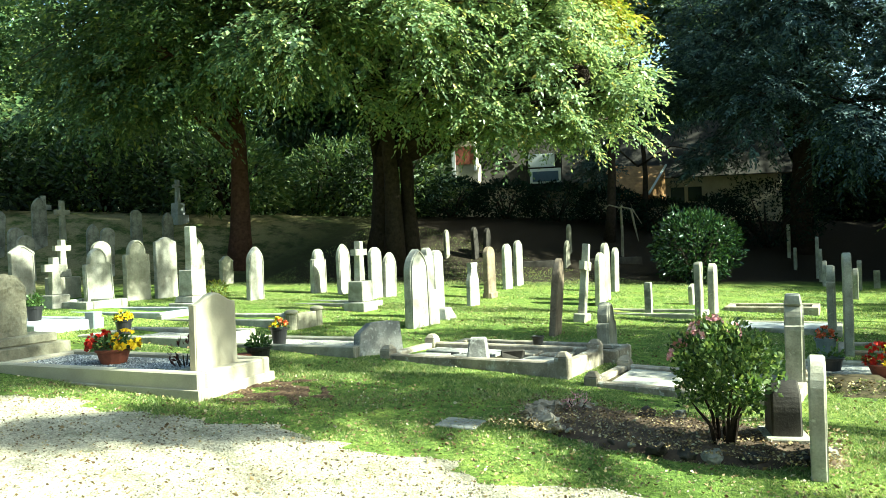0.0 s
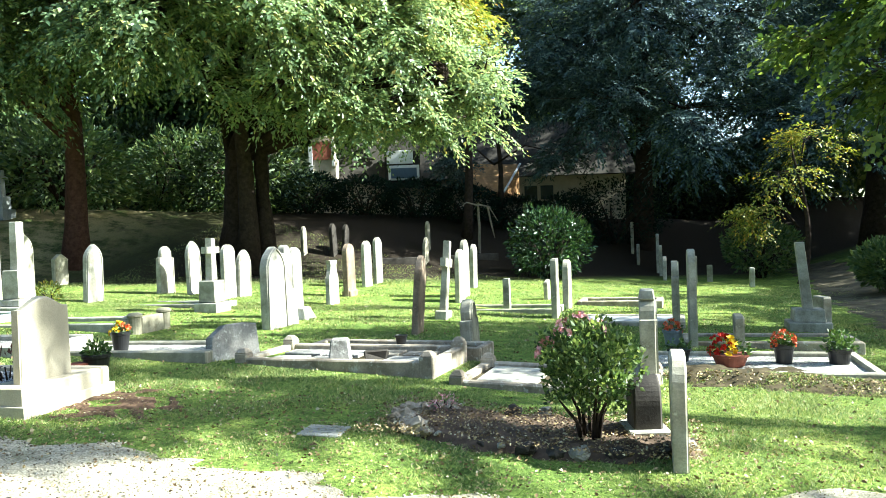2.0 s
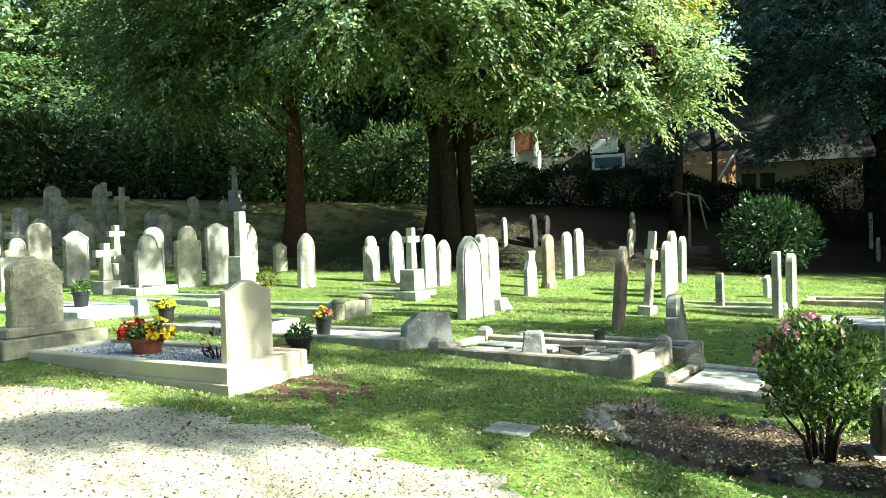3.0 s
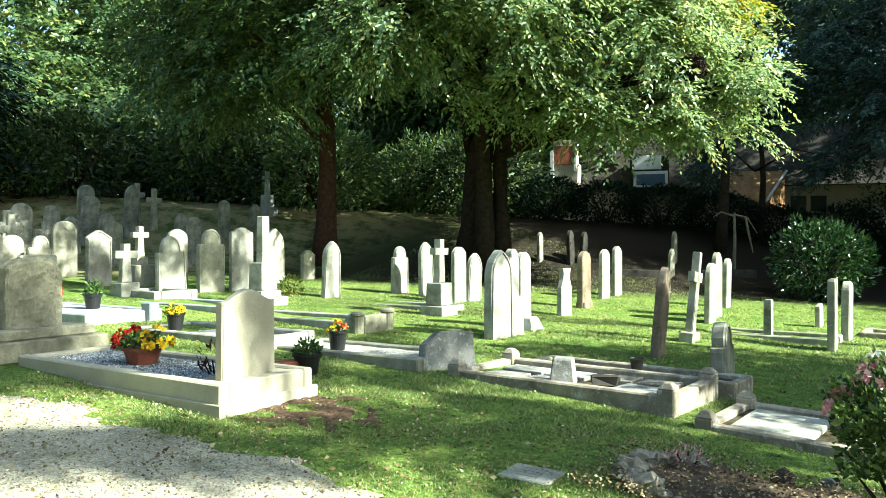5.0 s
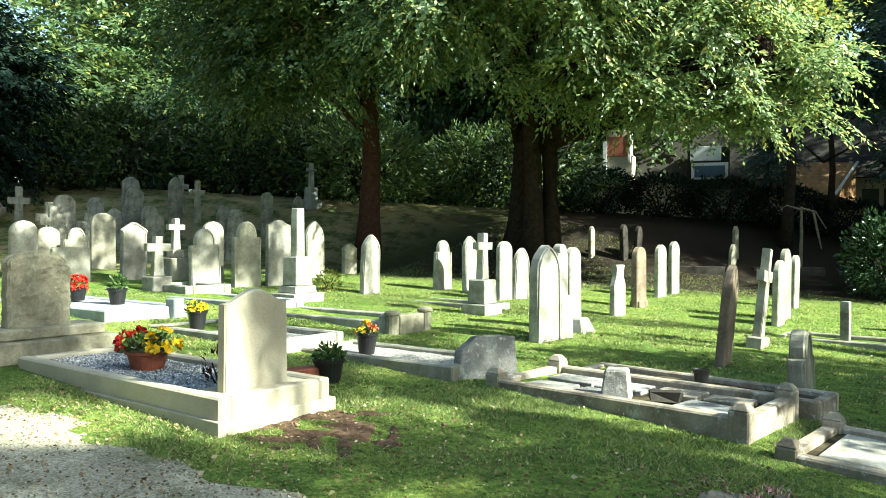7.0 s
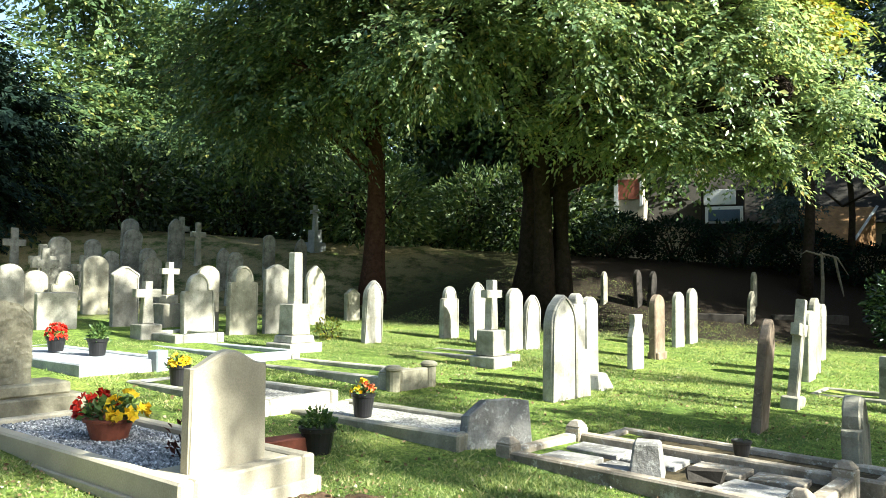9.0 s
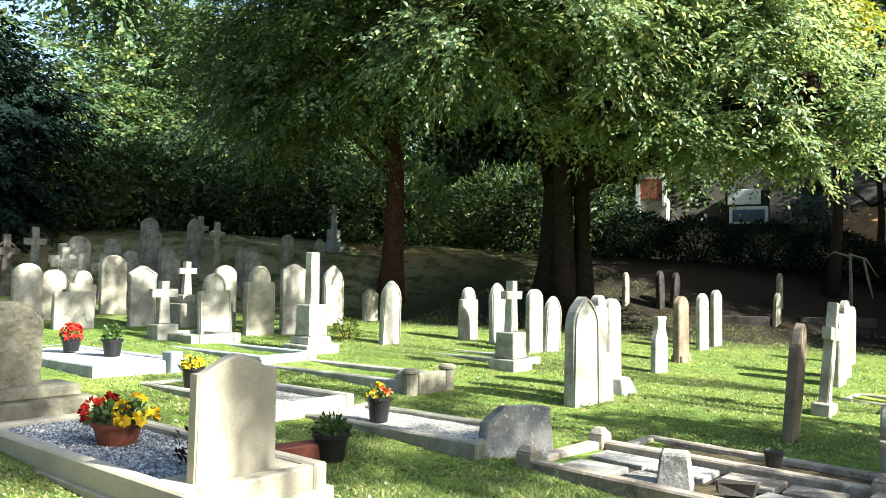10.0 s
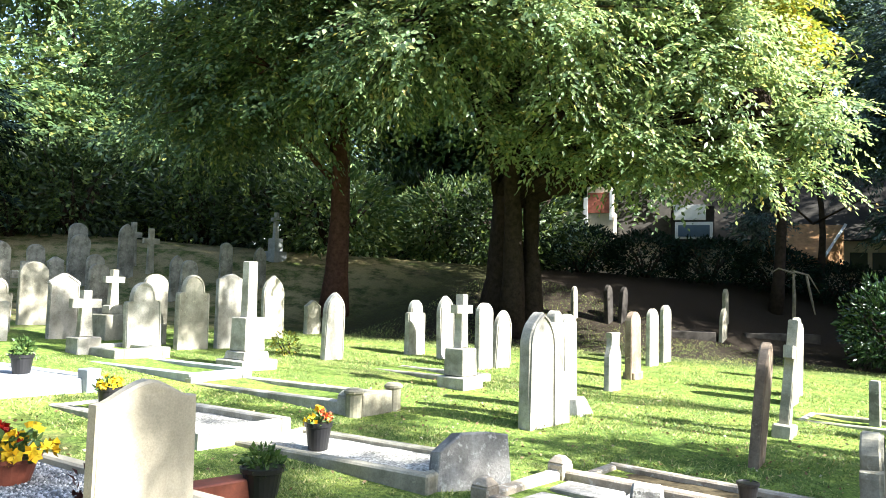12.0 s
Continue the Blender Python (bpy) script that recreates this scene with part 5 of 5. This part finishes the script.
# weathered timber post with broken arms
bm = bmesh.new()
tube(bm, [(0, 0, -0.2), (0.02, 0, 1.0), (0.0, 0.02, 1.75)], [0.06, 0.05, 0.035], 7)
tube(bm, [(0, 0, 1.65), (-0.35, -0.2, 1.78), (-0.55, -0.3, 1.62)], [0.035, 0.025, 0.01], 6)
tube(bm, [(0, 0, 1.7), (0.35, 0.2, 1.6), (0.6, 0.4, 1.1)], [0.035, 0.025, 0.01], 6)
tube(bm, [(0.3, 0.18, 1.6), (0.4, 0.25, 1.0), (0.5, 0.3, 0.5)], [0.035, 0.035, 0.015], 6)
stump = tagged(part("dead_tree", bm, TIMBER), "bleached dead stump with drooping broken limbs", "dead tree")
stump.matrix_basis = pose(-6.87, 26.2, gz(-6.87, 26.2))


# ---- the house on the bank ----
house = tagged(new("house"), "cream cottage behind the trees, its tiled roofs darkened for shade", "house")
house.matrix_basis = pose(-10.5, 30.5, 0, 0, 0, 18.5)
box("wall", (15, 5, 4.2), RENDER, house, (1.5, 3.6, 1.9), 0.01)
bm = bmesh.new()
rv = [bm.verts.new(c) for c in ((-6.4, 0.6, 3.9), (9.4, 0.6, 3.9), (9.4, 3.6, 6.6), (-6.4, 3.6, 6.6), (9.4, 6.6, 3.9), (-6.4, 6.6, 3.9))]
for idx in ((0, 1, 2, 3), (3, 2, 4, 5), (0, 3, 5), (1, 4, 2), (0, 5, 4, 1)):
    bm.faces.new([rv[i] for i in idx])
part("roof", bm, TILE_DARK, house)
box("gable_wall", (2.0, 1.2, 3.0), RENDER, house, (-4.4, 0.4, 3.4), 0.01)
box("tile_hanging", (0.8, 0.06, 0.75), TILE_RED, house, (-3.95, -0.235, 5.2), 0.005)
box("gable_top", (0.9, 1.1, 0.9), RENDER, house, (-3.95, 0.4, 5.35), 0.01)
box("corner_board", (0.16, 0.08, 1.6), WHITE_PAINT, house, (-4.42, -0.24, 4.6), 0.005)
box("barge_board", (0.1, 0.08, 1.1), WHITE_PAINT, house, (-3.5, -0.24, 5.1), 0.005)
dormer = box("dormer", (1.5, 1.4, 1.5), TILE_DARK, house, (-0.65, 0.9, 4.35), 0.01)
frame_box = box("window_frame", (1.3, 0.08, 0.62), WHITE_PAINT, house, (-0.6, 0.15, 4.2), 0.01)
box("pane", (1.08, 0.03, 0.42), plain_mat("blue_glass", (0.1, 0.14, 0.2), 0.1, 0.1, 3.0, 0.6, 0.0), frame_box, (-0.6, 0.098, 4.18), 0)
box("skylight", (1.1, 0.06, 0.55), WHITE_PAINT, house, (-0.75, 0.12, 4.85), 0.01)
bm = bmesh.new()
rv = [bm.verts.new(c) for c in ((1.9, -0.6, 3.25), (3.5, -0.6, 3.2), (4.3, 0.5, 4.4), (1.9, 0.5, 4.5), (1.9, 0.5, 3.0), (4.3, 0.5, 3.0))]
for idx in ((0, 1, 2, 3), (0, 3, 4), (1, 5, 2), (0, 4, 5, 1), (3, 2, 5, 4)):
    bm.faces.new([rv[i] for i in idx])
part("porch_roof", bm, TILE_TAN, house)
bm = bmesh.new()
tube(bm, [(3.5, -0.62, 3.2), (4.34, 0.46, 4.42)], [0.06, 0.06], 4)
part("verge_board", bm, WHITE_PAINT, house)
for u in (4.85, 5.55):
    box("window", (0.55, 0.06, 0.6), GLASS_DARK, house, (u, 1.085, 3.2), 0.005)

# ---- loose cover: grass, pebbles, fallen leaves ----
def clear_of_graves(x, y):
    ok = np.ones(len(x), dtype=bool)
    for fx, fy, fl, fw, fa in FOOTPRINTS:
        u = (x - fx) * math.cos(fa) + (y - fy) * math.sin(fa)
        w = -(x - fx) * math.sin(fa) + (y - fy) * math.cos(fa)
        ok &= ~((np.abs(u) < fl) & (np.abs(w) < fw))
    return ok


def grass(n, x0, x1, y0, y1, tall, wide, seed):
    r = np.random.default_rng(seed)
    x, y = x0 + (x1 - x0) * r.random(n), y0 + (y1 - y0) * r.random(n)
    ok = clear_of_graves(x, y) & (y > path_edge(x) - 0.02 + 0.2 * lumps(x, y, 4.0) + 0.45 * r.normal(size=n) * (r.random(n) < 0.6))
    ok &= (((x + 1.3) / 1.15) ** 2 + ((y - 5.93) / 0.52) ** 2 > 1) & (((x + 4.8) / 0.4) ** 2 + ((y - 5.6) / 0.45) ** 2 > 0.5 * r.random(n) * 2)
    ok &= 0.6 * lumps(x, y, 1.7) + 0.5 * lumps(x, y, 5.1) + r.random(n) * 1.2 > -0.1
    x, y = x[ok], y[ok]
    m = len(x)
    a, h = r.random(m) * 6.28, tall * (0.4 + 0.8 * r.random(m)) * (1 + 0.5 * lumps(x, y, 2.4))
    lift = 0.11 * sstep(8.25, 8.6, y) * ((x > -0.4) & (x < 1.8) & (y < 8.7))
    b = np.stack([x, y, ground_z(x, y) + lift - 0.006], 1)
    s = np.stack([np.cos(a), np.sin(a), 0 * a], 1) * (wide * (0.6 + 0.8 * r.random(m)))[:, None]
    lean = np.stack([r.normal(size=m), r.normal(size=m), 0 * a], 1) * (h * 0.9)[:, None]
    return np.stack([b - s, b + s, b + lean + np.array([0, 0, 1]) * h[:, None]], 1)


blades = np.concatenate([grass(260000, -7.5, 2.6, 4.3, 9.0, 0.027, 0.0045, 1), grass(170000, -13, 3, 6.5, 15, 0.03, 0.007, 2), grass(90000, -15, 4, 12, 24, 0.035, 0.012, 3)])
tagged(polys("grass", blades, 3, BLADE), "short green grass blades on the turf", "grass", kind="stuff")


def scatter_leaves(name, n, x0, x1, y0, y1, size, seed, lift):
    r = np.random.default_rng(seed)
    x, y = x0 + (x1 - x0) * r.random(n), y0 + (y1 - y0) * r.random(n)
    ok = clear_of_graves(x, y) & ((y > path_edge(x)) | (r.random(n) < (0.75 if lift < 0.015 else 0.3)))
    x, y = x[ok], y[ok]
    z = np.maximum(np.maximum(ground_z(x, y), path_z(x, y)), np.where(x > 1.7, track_z(x, y), -9)) + lift
    a = r.random(len(x)) * 6.28
    w = np.stack([np.cos(a), np.sin(a), 0.35 * r.normal(size=len(x))], 1)
    v, f = leaves(np.stack([x, y, z], 1), w, size * (0.6 + 0.8 * r.random(len(x))), r, 0.65, 0.3)
    return indexed(name, v, f, FALLEN)


tagged(scatter_leaves("fallen_leaves", 4200, -9, 3.5, 2.0, 14, 0.034, 21, 0.02), "dry fallen leaves scattered over grass and path", "leaves", kind="stuff")
tagged(scatter_leaves("leaf_crumbs", 14000, -7, 3.0, 2.2, 6.5, 0.022, 24, 0.012), "brown crumbs of dead leaves on grass and gravel", "leaves", kind="stuff")
tagged(scatter_leaves("leaf_litter", 4200, -2.5, -0.1, 5.35, 6.45, 0.021, 22, 0.085), "dead leaves lying on the soil bed", "leaves", kind="stuff")
tagged(scatter_leaves("bank_litter", 600, -0.4, 1.9, 8.0, 8.75, 0.03, 27, 0.115), "dead leaves and roots on the earth bank", "leaves", kind="stuff")
tagged(stuff_stones("path_pebbles", -2.0, 3.2, 7.0, 1.9, 17000, 0.009, PEBBLE, None, 31, lambda px, py: path_z(px, py) + 0.002), "loose pale pebbles on the gravel path", "gravel", kind="stuff")
